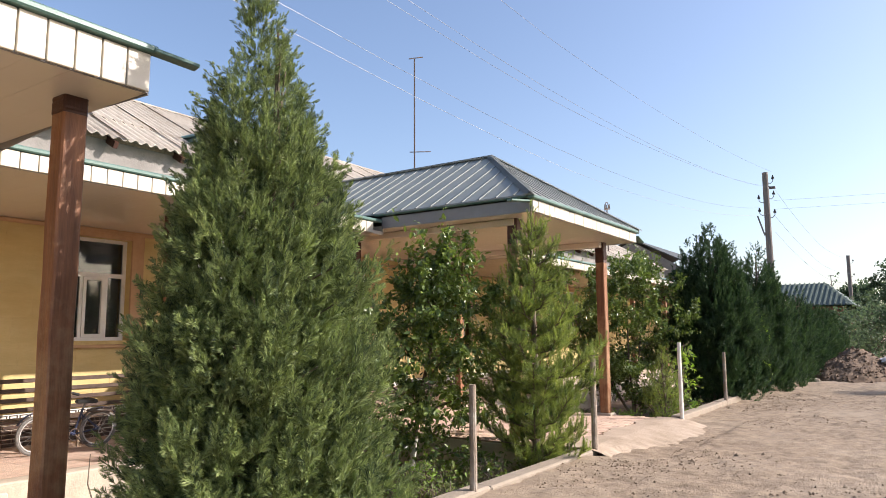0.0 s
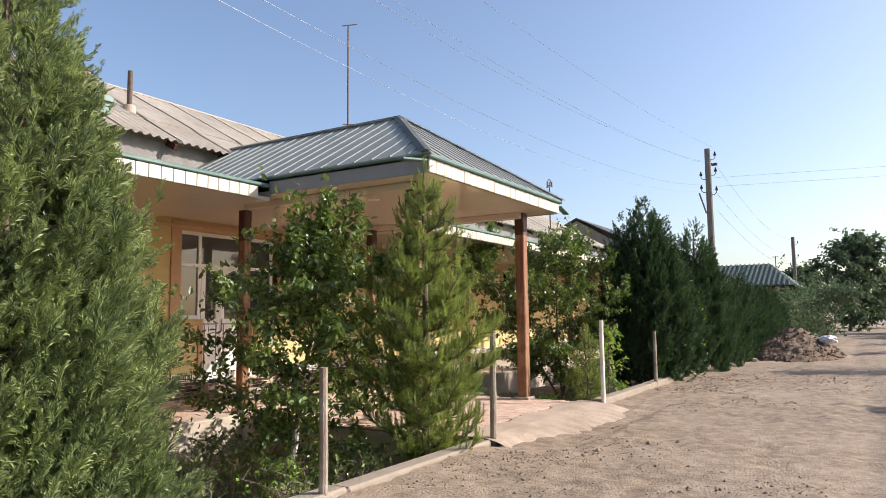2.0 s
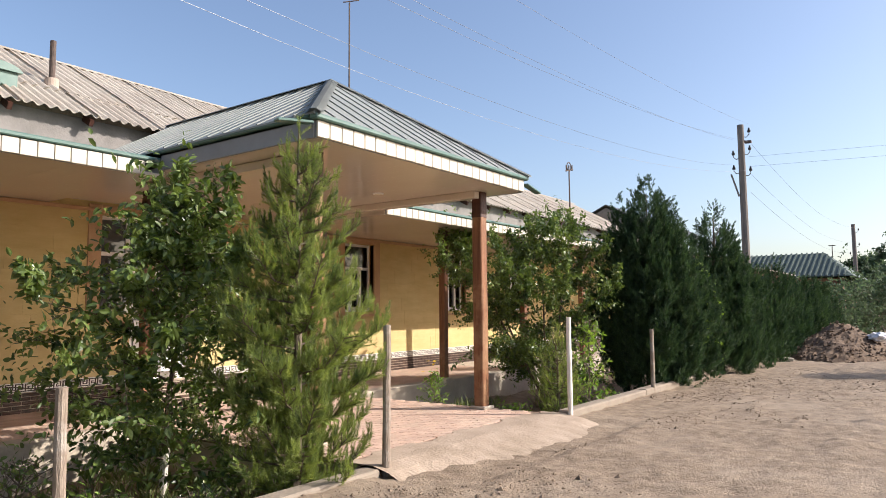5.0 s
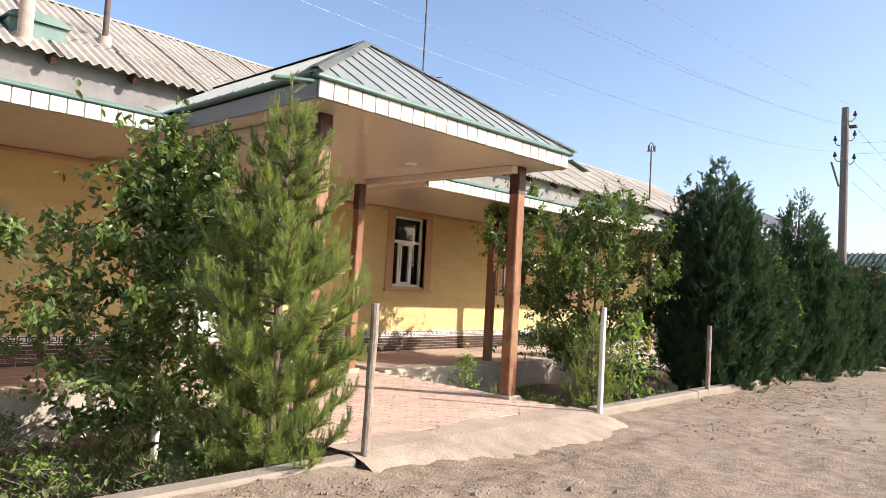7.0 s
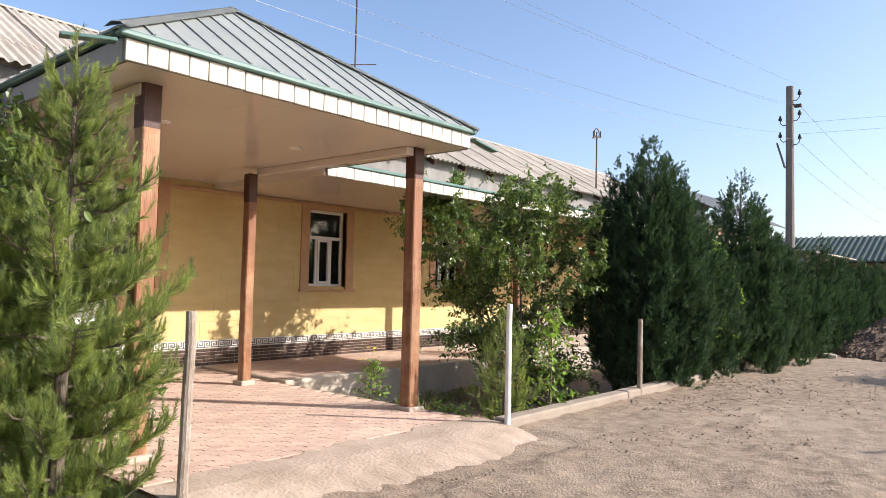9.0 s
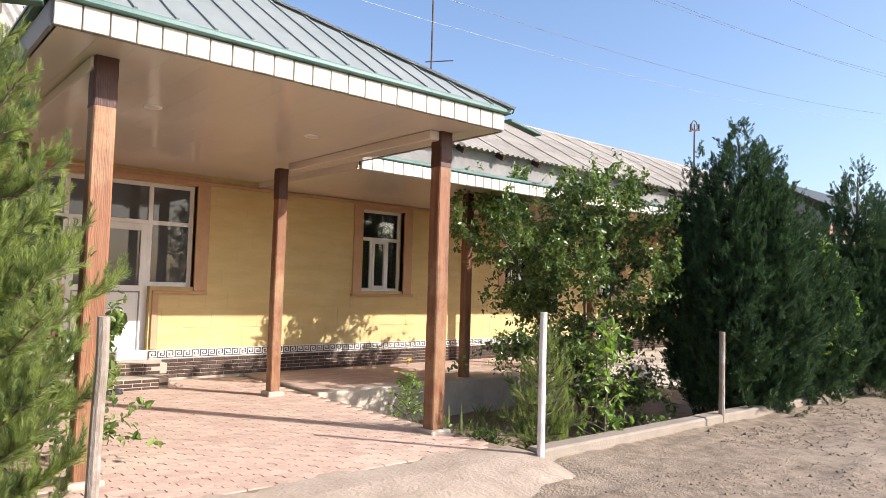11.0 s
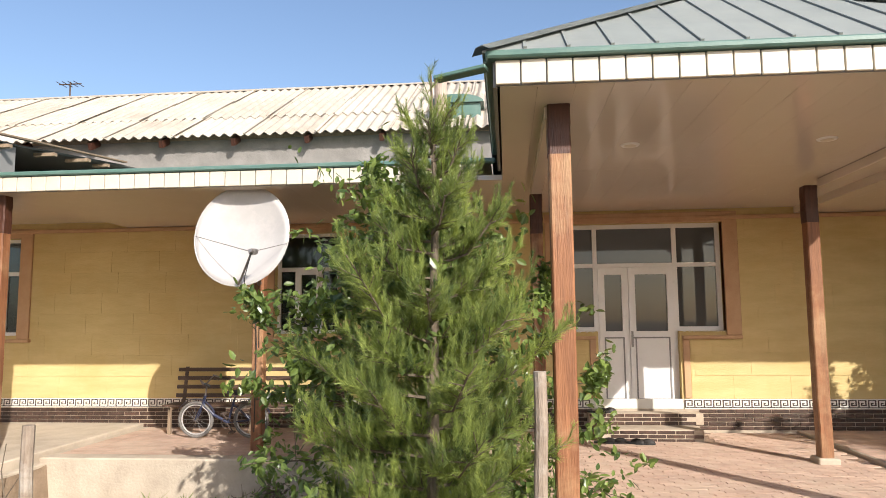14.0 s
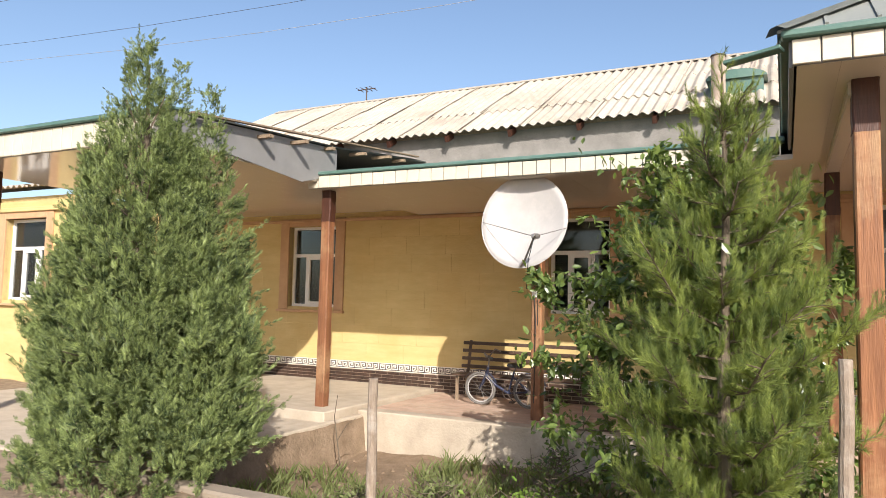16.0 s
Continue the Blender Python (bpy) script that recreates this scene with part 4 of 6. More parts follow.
gutter_y(PX0 + 0.03, -1.3, 2.87, SOF_P + 0.27)
# plain side fascias
for yy, a, b in ((PY0, -6.50, PX0 - 0.03), (PY1, -6.50, PX0 - 0.03)):
    tagged(part("fascia", boxed(a, b, yy - 0.014, yy + 0.014, SOF_P - 0.003, SOF_P + 0.168), M["fascia_grey"]), "plain grey steel side fascia of the porch", "fascia", kind="structure")
for yy in (PY0 - 0.035, PY1 + 0.035):
    tagged(part("gutter", boxed(-6.6, PX0 - 0.042, yy - 0.035, yy + 0.035, SOF_P + 0.185, SOF_P + 0.222, bevel=0.01), M["green"]), "green painted steel gutter along the porch side", "gutter", kind="structure")
# gutter ends that stick out past the corners
for p0, p1 in (((PX0 - 0.02, PY0 - 0.05, 3.21), (PX0 - 0.12, PY0 - 0.4, 3.18)), ((PX0 + 0.0, PY1 + 0.05, 3.20), (PX0 - 0.1, PY1 + 0.62, 3.16)), ((PX0 + .02, 2.84, 3.37), (PX0 + 0.10, 3.14, 3.33))):
    d = Vector(p1) - Vector(p0)
    bm = bmesh.new()
    box(bm, -0.05, 0.05, 0, d.length, -0.014, 0.014, bevel=0.006)
    bm.transform(Matrix.Translation(p0) @ d.to_track_quat("Y", "Z").to_matrix().to_4x4())
    tagged(part("gutter_spout", bm, M["green"]), "green steel gutter spout jutting past the roof corner", "gutter", kind="structure")

# hipped steel roof of the porch
APEX = Vector((-5.68, 10.33, 4.49))
BACK = Vector((-9.62, 10.33, 4.49))
EZ = SOF_P + 0.225
c_l, c_r = Vector((PX0 + 0.04, PY0 - 0.08, EZ)), Vector((PX0 + 0.04, PY1 + 0.08, EZ))
b_l, b_r = Vector((-9.36, PY0 - 0.08, EZ)), Vector((-9.36, PY1 + 0.08, EZ))
roof = thing("porch_roof", "hipped grey-green standing seam steel roof of the porch", "roof", kind="structure")


def roof_slope(pts, name="roof_sheet"):
    bm = bmesh.new()
    prism(bm, pts, (0, 0, -0.02))
    return part(name, bm, M["roof_metal"], roof)


roof_slope([c_l, c_r, APEX])
roof_slope([b_l, c_l, APEX, BACK])
roof_slope([c_r, b_r, BACK, APEX])


def seam(a, b, up):
    d = (b - a).normalized()
    side = d.cross(up).normalized()
    bm = bmesh.new()
    h = 0.013
    lo = [a - side * .011, a + side * .011, b + side * .011, b - side * .011]
    prism(bm, lo, up * h)
    part("roof_seam", bm, M["roof_metal"], roof)


def slope_seams(e0, e1, t0, t1, step):
    """Seams up a slope from the eave e0-e1 to the top line t0-t1, which may be shorter."""
    run = (e1 - e0).normalized()
    up = run.cross((t0 - e0)).normalized()
    up = up if up.z > 0 else -up
    L = (e1 - e0).length
    s0, s1 = (t0 - e0).dot(run), (t1 - e0).dot(run)
    rise = (t0 - e0) - run * s0
    n = int(L / step)
    for i in range(1, n):
        s = L * i / n
        if s < s0:
            q = s / s0
        elif s > s1:
            q = (L - s) / (L - s1)
        else:
            q = 1.0
        if q > 0.06:
            seam(e0 + run * s + up * .001, e0 + run * s + rise * q + up * .001, up)


slope_seams(c_l, c_r, APEX, APEX, 0.262)
slope_seams(b_l, c_l, BACK, APEX, 0.262)
slope_seams(b_r, c_r, BACK, APEX, 0.262)
for a, b in ((c_l, APEX), (c_r, APEX), (APEX, BACK)):
    bm = bmesh.new()
    d = (b - a).normalized()
    s = d.cross(Vector((0, 0, 1))).normalized()
    u = s.cross(d)
    v = [[bm.verts.new(q + s * w + u * h) for w, h in ((-0.09, -0.012), (-0.03, 0.03), (0.03, 0.03), (0.09, -0.012))] for q in (a - d * .02, b + d * .02)]
    for k in range(3):
        bm.faces.new((v[0][k], v[0][k + 1], v[1][k + 1], v[1][k]))
    bmesh.ops.solidify(bm, geom=bm.faces[:], thickness=0.004)
    part("ridge_cap", bm, M["roof_metal"], roof)

# neighbouring porch roof and low veranda roofs
roof2 = thing("porch_roof", "low steel roof of the neighbouring porch with a ragged grey side", "roof", kind="structure")
bm = bmesh.new()
prism(bm, [(PX0 + .04, -1.3, EZ + .1), (PX0 + .04, 2.87, EZ + .1), (-6.87, 2.89, 3.62), (-8.9, 2.92, 3.86), (-9.36, 2.92, 3.9), (-9.36, -1.3, 3.9), (-6.87, -1.3, 3.62)], (0, 0, -0.02))
part("roof_sheet", bm, M["dark_roof"], roof2)
bm = bmesh.new()
prism(bm, [(PX0 - .03, 2.845, SOF_P - .004), (PX0 - .03, 2.845, EZ + .07), (-6.87, 2.845, 3.59), (-6.87, 2.845, 3.22), (-6.13, 2.845, 3.02), (-4.89, 2.845, 3.11)], (0, 0.012, 0))
part("side_board", bm, M["fascia_grey"], roof2, "bent grey steel side board")
bm = bmesh.new()
prism(bm, [(-4.2, 2.90, 3.40), (-8.95, 2.95, 3.885), (-8.95, 3.01, 3.885), (-4.2, 2.96, 3.40)], (0, 0, .02))
part("edge_lath", bm, M["wood_grey"], roof2)
for i, (xx, zz) in enumerate(((-4.5, 3.33), (-5.3, 3.42), (-5.9, 3.48), (-6.6, 3.55), (-7.3, 3.62), (-7.9, 3.69), (-8.5, 3.76))):
    part("batten", boxed(xx - .03, xx + .03, 2.78, 2.78 + .22 + .05 * (i % 3), zz - .035, zz + .005), M["wood_grey"], roof2)
for y_a, y_b in ((2.88, PY0 - 0.09), (PY1 + 0.09, 31.9)):
    bm = bmesh.new()
    prism(bm, [(-6.50, y_a, 3.215), (-6.50, y_b, 3.215), (-9.36, y_b, 3.42), (-9.36, y_a, 3.42)], (0, 0, -0.015))
    tagged(part("veranda_roof", bm, M["green"]), "low green steel lean-to roof of the veranda", "roof", kind="structure")

# ---- corrugated main roof ----
EAVE, RIDGE = (-9.12, 4.30), (-12.5, 6.12)
SL = math.hypot(RIDGE[0] - EAVE[0], RIDGE[1] - EAVE[1])
ANG = math.atan2(RIDGE[1] - EAVE[1], EAVE[0] - RIDGE[0])


def sheet_mesh(length):
    """A wavy fibre-cement sheet, eight waves, lying along its slope (-x is up the slope)."""
    n, W = 48, 1.13
    v, f = [], []
    for thick in (0, -0.008):
        for s in (0.0, length):
            for i in range(n + 1):
                v.append((-s, W * i / n, 0.024 * math.cos(2 * math.pi * 7 * i / n) + thick))
    m = n + 1
    for i in range(n):
        f.append((i, m + i, m + i + 1, i + 1))
        f.append((2 * m + i, 2 * m + i + 1, 3 * m + i + 1, 3 * m + i))
        f.append((i, i + 1, 2 * m + i + 1, 2 * m + i))
    return quads_mesh("roof_sheet", np.array(v, float), np.array(f), M["slate"], smooth=False)


main_roof = thing("main_roof", "weathered grey corrugated fibre-cement roof of the long building", "roof", kind="structure")
tilt = 90 - math.degrees(ANG)
rows = 3
step = SL / rows
sheet = sheet_mesh(step + 0.16)
g = np.random.RandomState(5)
for side in (1, -1):
    ncol = int((Y_B - Y_A + 0.6) / 1.08)
    for c in range(ncol):
        for r in range(rows):
            s = r * step - 0.16 * (r > 0)
            px = EAVE[0] - s * math.cos(ANG)
            pz = EAVE[1] + s * math.sin(ANG) + 0.028 * (r > 0) + g.uniform(0, 0.004)
            yy = Y_A - 0.3 + c * 1.08 + g.uniform(-.012, .012)
            ob = new("roof_sheet", sheet)
            ob.parent = main_roof
            lift = math.degrees(ANG) + 0.35 + g.uniform(-.06, .08)
            if side == 1:
                ob.matrix_basis = pose(px, yy, pz, 0, lift, g.uniform(-.1, .1))
            else:
                ob.matrix_basis = pose(2 * RIDGE[0] - px, yy + 1.13, pz, 0, 0, 180) @ pose(0, 0, 0, 0, lift, 0)
bm = bmesh.new()
for s in (1, -1):
    prism(bm, [(RIDGE[0], Y_A - .3, RIDGE[1] + .05), (RIDGE[0], Y_B + .3, RIDGE[1] + .05), (RIDGE[0] + s * .17, Y_B + .3, RIDGE[1] - .03), (RIDGE[0] + s * .17, Y_A - .3, RIDGE[1] - .03)], (0, 0, 0.012))
part("ridge_cap", bm, M["slate"], main_roof)
rafter = mesh_of("rafter_end", boxed(-0.16, 0.16, -0.03, 0.03, -0.05, 0.05), M["wood_dark"])
for i in range(31):
    ob = new("rafter_end", rafter)
    ob.parent = main_roof
    ob.matrix_basis = pose(WALL + 0.06, Y_A + 0.5 + i * 1.1, 4.27, 0, math.degrees(ANG), 0)
part("eave_board", boxed(WALL - 0.05, WALL - 0.001, Y_A, Y_B, 4.301, 4.36), M["wood_grey"], main_roof)

# chimney pipe, flue, dormer
t = thing("chimney_pipe", "stout rusty pale chimney pipe on the corrugated roof", "chimney", at=pose(-9.50, 7.53, 0))
bm = bmesh.new()
tube(bm, (0, 0, 4.42), (0, 0, 5.14), 0.095, 0.095, 20)
part("pipe", bm, M["chimney"], t)
bm = bmesh.new()
ring(bm, (0, 0, 5.13), (0, 0, 1), 0.095, 0.014, 24, 6)
part("rim", bm, M["iron"], t)
t = thing("flue_pipe", "thin brown flue pipe in a pale collar on the roof", "chimney", at=pose(-10.42, 8.89, 0))
bm = bmesh.new()
tube(bm, (0, 0, 4.9), (0, 0, 5.74), 0.045, 0.045, 14)
part("pipe", bm, M["iron"], t)
bm = bmesh.new()
tube(bm, (0, 0, 4.88), (0, 0, 5.12), 0.12, 0.10, 18)
part("collar", bm, M["chimney"], t)
t = thing("dormer", "small green sheet steel roof dormer", "dormer", at=pose(-10.05, 7.75, 4.78))
bm = bmesh.new()
prism(bm, [(0.33, -.36, -.22), (0.33, .36, -.22), (0.33, .36, .06), (0.33, -.36, .06)], (-0.9, 0, 0.0))
part("body", bm, M["green"], t)
bm = bmesh.new()
arc = [math.pi * k / 12 for k in range(13)]
prism(bm, [(0.38, -.41 * math.cos(a), .062 + .13 * math.sin(a)) for a in arc][::-1], (-0.96, 0, 0.05))
part("lid", bm, M["green"], t)

# ---- things on the veranda ----
bench = thing("bench", "long brown slatted wooden bench against the yellow wall", "bench", at=pose(-9.05, 3.79, PLAT))
for i in range(3):
    part("seat_slat", boxed(0.0 + i * 0.14, 0.095 + i * 0.14, 0, 2.5, 0.36, 0.388, bevel=0.005), M["bench"], bench)
for i in range(4):
    bm = boxed(-0.02, 0.008, 0, 2.5, 0.45 + i * 0.118, 0.502 + i * 0.118, bevel=0.005)
    bm.transform(pose(-0.03 - i * 0.02, 0, 0))
    part("back_slat", bm, M["bench"], bench)
for yy in (0.12, 1.25, 2.38):
    leg = bmesh.new()
    box(leg, 0.0, 0.04, yy - .02, yy + .02, 0, 0.36)
    box(leg, 0.36, 0.40, yy - .02, yy + .02, 0, 0.36)
    box(leg, 0.0, 0.40, yy - .015, yy + .015, 0.32, 0.358)
    part("leg", leg, M["wood_grey"], bench)
    up = bmesh.new()
    prism(up, [(-0.025, yy - .02, .36), (0.0, yy - .02, .36), (-0.10, yy - .02, .87), (-0.125, yy - .02, .87)], (0, .04, 0))
    part("back_support", up, M["bench"], bench)


def bicycle(x, y, z):
    """A small dark blue bicycle, standing along y, front wheel towards -y."""
    b = thing("bicycle", "small dark blue bicycle parked on the veranda", "bicycle", at=pose(x, y, z, 0, 5, 0))
    R = 0.238
    wb = 0.74
    for i, yy in enumerate((0.0, wb)):
        w = thing("wheel", "", "")
        w.parent = b
        bm = bmesh.new()
        ring(bm, (0, yy, R), (1, 0, 0), R - 0.02, 0.02, 36, 8)
        part("tyre", bm, M["tyre"], w)
        bm = bmesh.new()
        ring(bm, (0, yy, R), (1, 0, 0), R - 0.048, 0.009, 36, 6)
        part("rim", bm, M["dish"], w, "pale steel rim")
        bm = bmesh.new()
        for k in range(16):
            a = 2 * math.pi * k / 16
            tube(bm, (0.02 * (-1) ** k, yy, R), (0, yy + (R - .05) * math.cos(a), R + (R - .05) * math.sin(a)), 0.0018, 0.0018, 4)
        tube(bm, (-0.04, yy, R), (0.04, yy, R), 0.016, 0.016, 10)
        part("spokes", bm, M["steel"], w)
        bm = bmesh.new()
        n = 14
        for k in range(n):
            a0, a1 = math.radians(20 + 130 * k / n), math.radians(20 + 130 * (k + 1) / n)
            q = [(s, yy + (R + .025) * math.cos(a), R + (R + .025) * math.sin(a)) for a, s in ((a0, -.025), (a0, .025), (a1, .025), (a1, -.025))]
            prism(bm, q, (0, 0, .003))
        part("mudguard", bm, M["bike_blue"], b)
    bb, seat, head_t, head_b = (0, 0.43, 0.20), (0, 0.52, 0.50), (0, 0.13, 0.55), (0, 0.10, 0.44)
    bm = bmesh.new()
    path_tube(bm, [head_b, (0, 0.24, 0.30), bb], 0.02, 0.02)
    tube(bm, bb, seat, 0.015)
    tube(bm, bb, (0.02, wb, R), 0.009)
    tube(bm, bb, (-0.02, wb, R), 0.009)
    tube(bm, (0, 0.5, 0.44), (0.03, wb, R), 0.008)
    tube(bm, (0, 0.5, 0.44), (-0.03, wb, R), 0.008)
    tube(bm, head_b, head_t, 0.02)
    part("bike_frame", bm, M["bike_blue"], b)
    bm = bmesh.new()
    for s in (-1, 1):
        path_tube(bm, [(s * .02, .095, .43), (s * .04, .05, .34), (s * .035, 0.0, R)], 0.01, 0.008)
    part("fork", bm, M["bike_blue"], b)
    bm = bmesh.new()
    path_tube(bm, [(0, .13, .55), (0, .15, .66), (0, .13, .70)], 0.011, 0.011)
    path_tube(bm, [(-.25, .24, .74), (-.2, .16, .78), (-.06, .13, .70), (.06, .13, .70), (.2, .16, .78), (.25, .24, .74)], 0.011, 0.011)
    part("handlebar", bm, M["steel"], b)
    for s in (-1, 1):
        bm = bmesh.new()
        tube(bm, (s * .245, .235, .742), (s * .27, .31, .72), 0.016)
        part("grip", bm, M["rubber"], b)
    bm = bmesh.new()
    prism(bm, [(-.09, .66, .57), (.09, .66, .57), (.10, .58, .575), (.03, .42, .57), (-.03, .42, .57), (-.10, .58, .575)], (0, 0, 0.045))
    bmesh.ops.bevel(bm, geom=bm.edges[:], offset=0.012, segments=2, affect='EDGES')
    part("saddle", bm, M["rubber"], b)
    bm = bmesh.new()
    tube(bm, seat, (0, .545, .575), 0.012)
    part("seat_post", bm, M["steel"], b)
    bm = bmesh.new()
    ring(bm, (0.035, bb[1], bb[2]), (1, 0, 0), 0.07, 0.006, 24, 5)
    for s in (-1, 1):
        tube(bm, (s * .045, bb[1], bb[2]), (s * .05, bb[1] + s * .09, bb[2] - s * .10), 0.008)
        box(bm, s * .05 - .005 * s, s * .05 + .085 * s, bb[1] + s * .09 - .035, bb[1] + s * .09 + .035, bb[2] - s * .10 - .009, bb[2] - s * .10 + .009)
    part("crank", bm, M["iron"], b)
    bm = bmesh.new()
    box(bm, -.07, .07, .60, .88, .455, .468)
    tube(bm, (-.05, .85, .455), (-.03, wb, R), 0.005)
    tube(bm, (.05, .85, .455), (.03, wb, R), 0.005)
    part("rack", bm, M["iron"], b)
    return b


bicycle(-8.42, 4.40, PLAT)

# satellite dish on the veranda post
dish = thing("satellite_dish", "large white satellite dish on an arm from a timber post", "dish", at=pose(-6.72, 5.66, 2.47))
DD = Vector((1.0, -0.02, 0.16)).normalized()
u = DD.cross(Vector((0, 0, 1))).normalized()
w = u.cross(DD)
bm = bmesh.new()
N, K, RAD = 48, 8, 0.52
rings = []
for j in range(K + 1):
    r = RAD * j / K
    dep = 0.10 * (j / K) ** 2
    if j == 0:
        rings.append([bm.verts.new((0, 0, 0))])
    else:
        rings.append([bm.verts.new(DD * dep + u * r * math.cos(2 * math.pi * i / N) + w * r * 1.06 * math.sin(2 * math.pi * i / N)) for i in range(N)])
for i in range(N):
    bm.faces.new((rings[0][0], rings[1][i], rings[1][(i + 1) % N]))
    for j in range(1, K):
        bm.faces.new((rings[j][i], rings[j + 1][i], rings[j + 1][(i + 1) % N], rings[j][(i + 1) % N]))
for f in bm.faces:
    f.smooth = True
bmesh.ops.recalc_face_normals(bm, faces=bm.faces[:])
bmesh.ops.solidify(bm, geom=bm.faces[:], thickness=0.006)
part("reflector", bm, M["dish"], dish)
bm = bmesh.new()
n = N
for i in range(n):
    a0, a1 = 2 * math.pi * i / n, 2 * math.pi * (i + 1) / n
    tube(bm, DD * .1 + u * RAD * math.cos(a0) + w * RAD * 1.06 * math.sin(a0), DD * .1 + u * RAD * math.cos(a1) + w * RAD * 1.06 * math.sin(a1), 0.008, 0.008, 5)
part("rim", bm, M["dish"], dish)
focus = DD * 0.52 - w * 0.30 - u * 0.30
bm = bmesh.new()
path_tube(bm, [-w * 0.53 + DD * .09, -w * 0.52 + DD * 0.3 - u * .12, focus], 0.013, 0.011)
tube(bm, DD * .1 + u * RAD * .98, focus, 0.004, 0.004, 5)
tube(bm, DD * .1 - u * RAD * .98 - w * .1, focus, 0.004, 0.004, 5)
part("feed_arm", bm, M["steel"], dish)
bm = bmesh.new()
tube(bm, focus, focus - DD * 0.10 + w * 0.03, 0.035, 0.03, 14)
tube(bm, focus, focus + DD * 0.05, 0.022, 0.02, 12)
part("feed_horn", bm, M["steel"], dish)
bm = bmesh.new()
path_tube(bm, [-DD * 0.02, -DD * 0.14 - w * .1, Vector((-0.82, -0.13, -0.45))], 0.03, 0.028)
part("mount_arm", bm, M["steel"], dish)
bm = bmesh.new()
path_tube(bm, [focus, focus - w * .25 + u * .05, Vector((-.3, -.1, -.75)), Vector((-.80, -.12, -.7)), Vector((-.805, -.12, -1.2))], 0.005, 0.005, 5)
part("cable", bm, M["rubber"], dish)

for nm, a, b, c, d, lab in (("meter_box", 7.0, 7.48, 1.78, 2.2, "pale grey meter box fixed to the yellow wall"), ("meter_box", -1.06, -0.78, 1.55, 1.86, "small beige junction box on the yellow wall")):
    t = thing(nm, lab, "box")
    part("case", boxed(WALL + 0.008, WALL + 0.11, a, b, c, d, bevel=0.008), M["paper_box"], t)
    part("lid", boxed(WALL + 0.111, WALL + 0.122, a + .02, b - .02, c + .02, d - .02, bevel=0.004), M["paper_box"], t)
    part("latch", boxed(WALL + 0.123, WALL + 0.135, b - .06, b - .04, (c + d) / 2 - .02, (c + d) / 2 + .02), M["steel"], t)


t = thing("switch_box", "small white cable box on the timber post", "box")
part("case", boxed(-7.53, -7.49, 5.47, 5.53, 1.62, 1.72, bevel=.006), M["white_pvc"], t)
bm = bmesh.new()
path_tube(bm, [(-7.51, 5.5, 1.62), (-7.5, 5.52, 1.3), (-7.525, 5.5, .3)], .006, .006, 5)
part("cable", bm, M["rubber"], t)


def shoe(x, y, z, turn, label):
    t = thing("shoe", label, "shoe", "shoes by the door", at=pose(x, y, z, 0, 0, turn))
    bm = bmesh.new()
    prism(bm, [(-.13, -.035, 0), (-.08, -.045, 0), (.06, -.05, 0), (.13, -.03, 0), (.145, 0, 0), (.13, .03, 0), (.06, .045, 0), (-.08, .035, 0), (-.13, .03, 0)], (0, 0, .018))
    part("sole", bm, M["rubber"], t)
    bm = bmesh.new()
    v = bmesh.ops.create_uvsphere(bm, u_segments=14, v_segments=8, radius=1, matrix=pose(.055, 0, .018) @ Matrix.Diagonal((.085, .044, .05, 1)))["verts"]
    bmesh.ops.delete(bm, geom=[q for q in bm.verts if q.co.z < .017], context='VERTS')
    part("upper", bm, M["shoe"], t)
    return t


for x_, y_, z_, a_ in ((-8.40, 9.62, 0.022 + .034, 80), (-8.38, 9.75, .056, 95), (-8.36, 9.95, .056, 60), (-8.33, 10.07, .056, 75), (-9.02, 9.62, 0.343, 70), (-9.02, 9.73, 0.343, 100)):
    shoe(x_, y_, z_, a_, "dark worn slip-on shoe set down by the entrance steps")


# ---- stakes ----
def stake(x, y, top, r, material, lean, label, seed):
    g = np.random.RandomState(seed)
    t = thing("stake", label, "stake", at=pose(x, y, 0, lean, lean * .4, 0))
    bm = bmesh.new()
    path_tube(bm, [(g.normal() * .002, g.normal() * .002, -0.35 + (top + .35) * i / 6) for i in range(7)], r * 1.05, r * 0.92, 10)
    part("shaft", bm, M[material], t)
    return t


stake(-3.25, 5.80, 1.0, 0.036, "stake", 0.6, "peeling grey wooden stake with white paint at its foot", 1)
stake(-3.23, 8.60, 1.29, 0.037, "stake", -0.8, "weathered grey-brown wooden stake at the porch corner", 2)
stake(-3.20, 12.25, 1.31, 0.034, "stake_white", 0.3, "whitewashed wooden stake on the concrete kerb", 3)
stake(-3.23, 15.5, 1.07, 0.036, "stake", 0.8, "short pale wooden stake on the kerb", 4)

# ---- poles, aerials, wires ----
def pole(x, y, top, r, label, arms):
    t = thing("utility_pole", label, "pole", at=pose(x, y, 0))
    bm = bmesh.new()
    path_tube(bm, [(0, 0, -0.3), (0, 0, top * .5), (0, 0, top)], r, r * .75, 12)
    part("shaft", bm, M["pole"], t)
    for dx, z in arms:
        a = thing("insulator_hook", "", "")
        a.parent = t
        bm = bmesh.new()
        path_tube(bm, [(0, 0, z - .05), (dx * .7, 0, z - .08), (dx, 0, z), (dx, 0, z + .1)], 0.014, 0.012, 6)
        part("hook", bm, M["iron"], a)
        bm = bmesh.new()
        tube(bm, (dx, 0, z + .06), (dx, 0, z + .12), 0.045, 0.05, 10)
        tube(bm, (dx, 0, z + .12), (dx, 0, z + .2), 0.035, 0.02, 10)
        part("insulator", bm, M["rubber"], a)
    return t


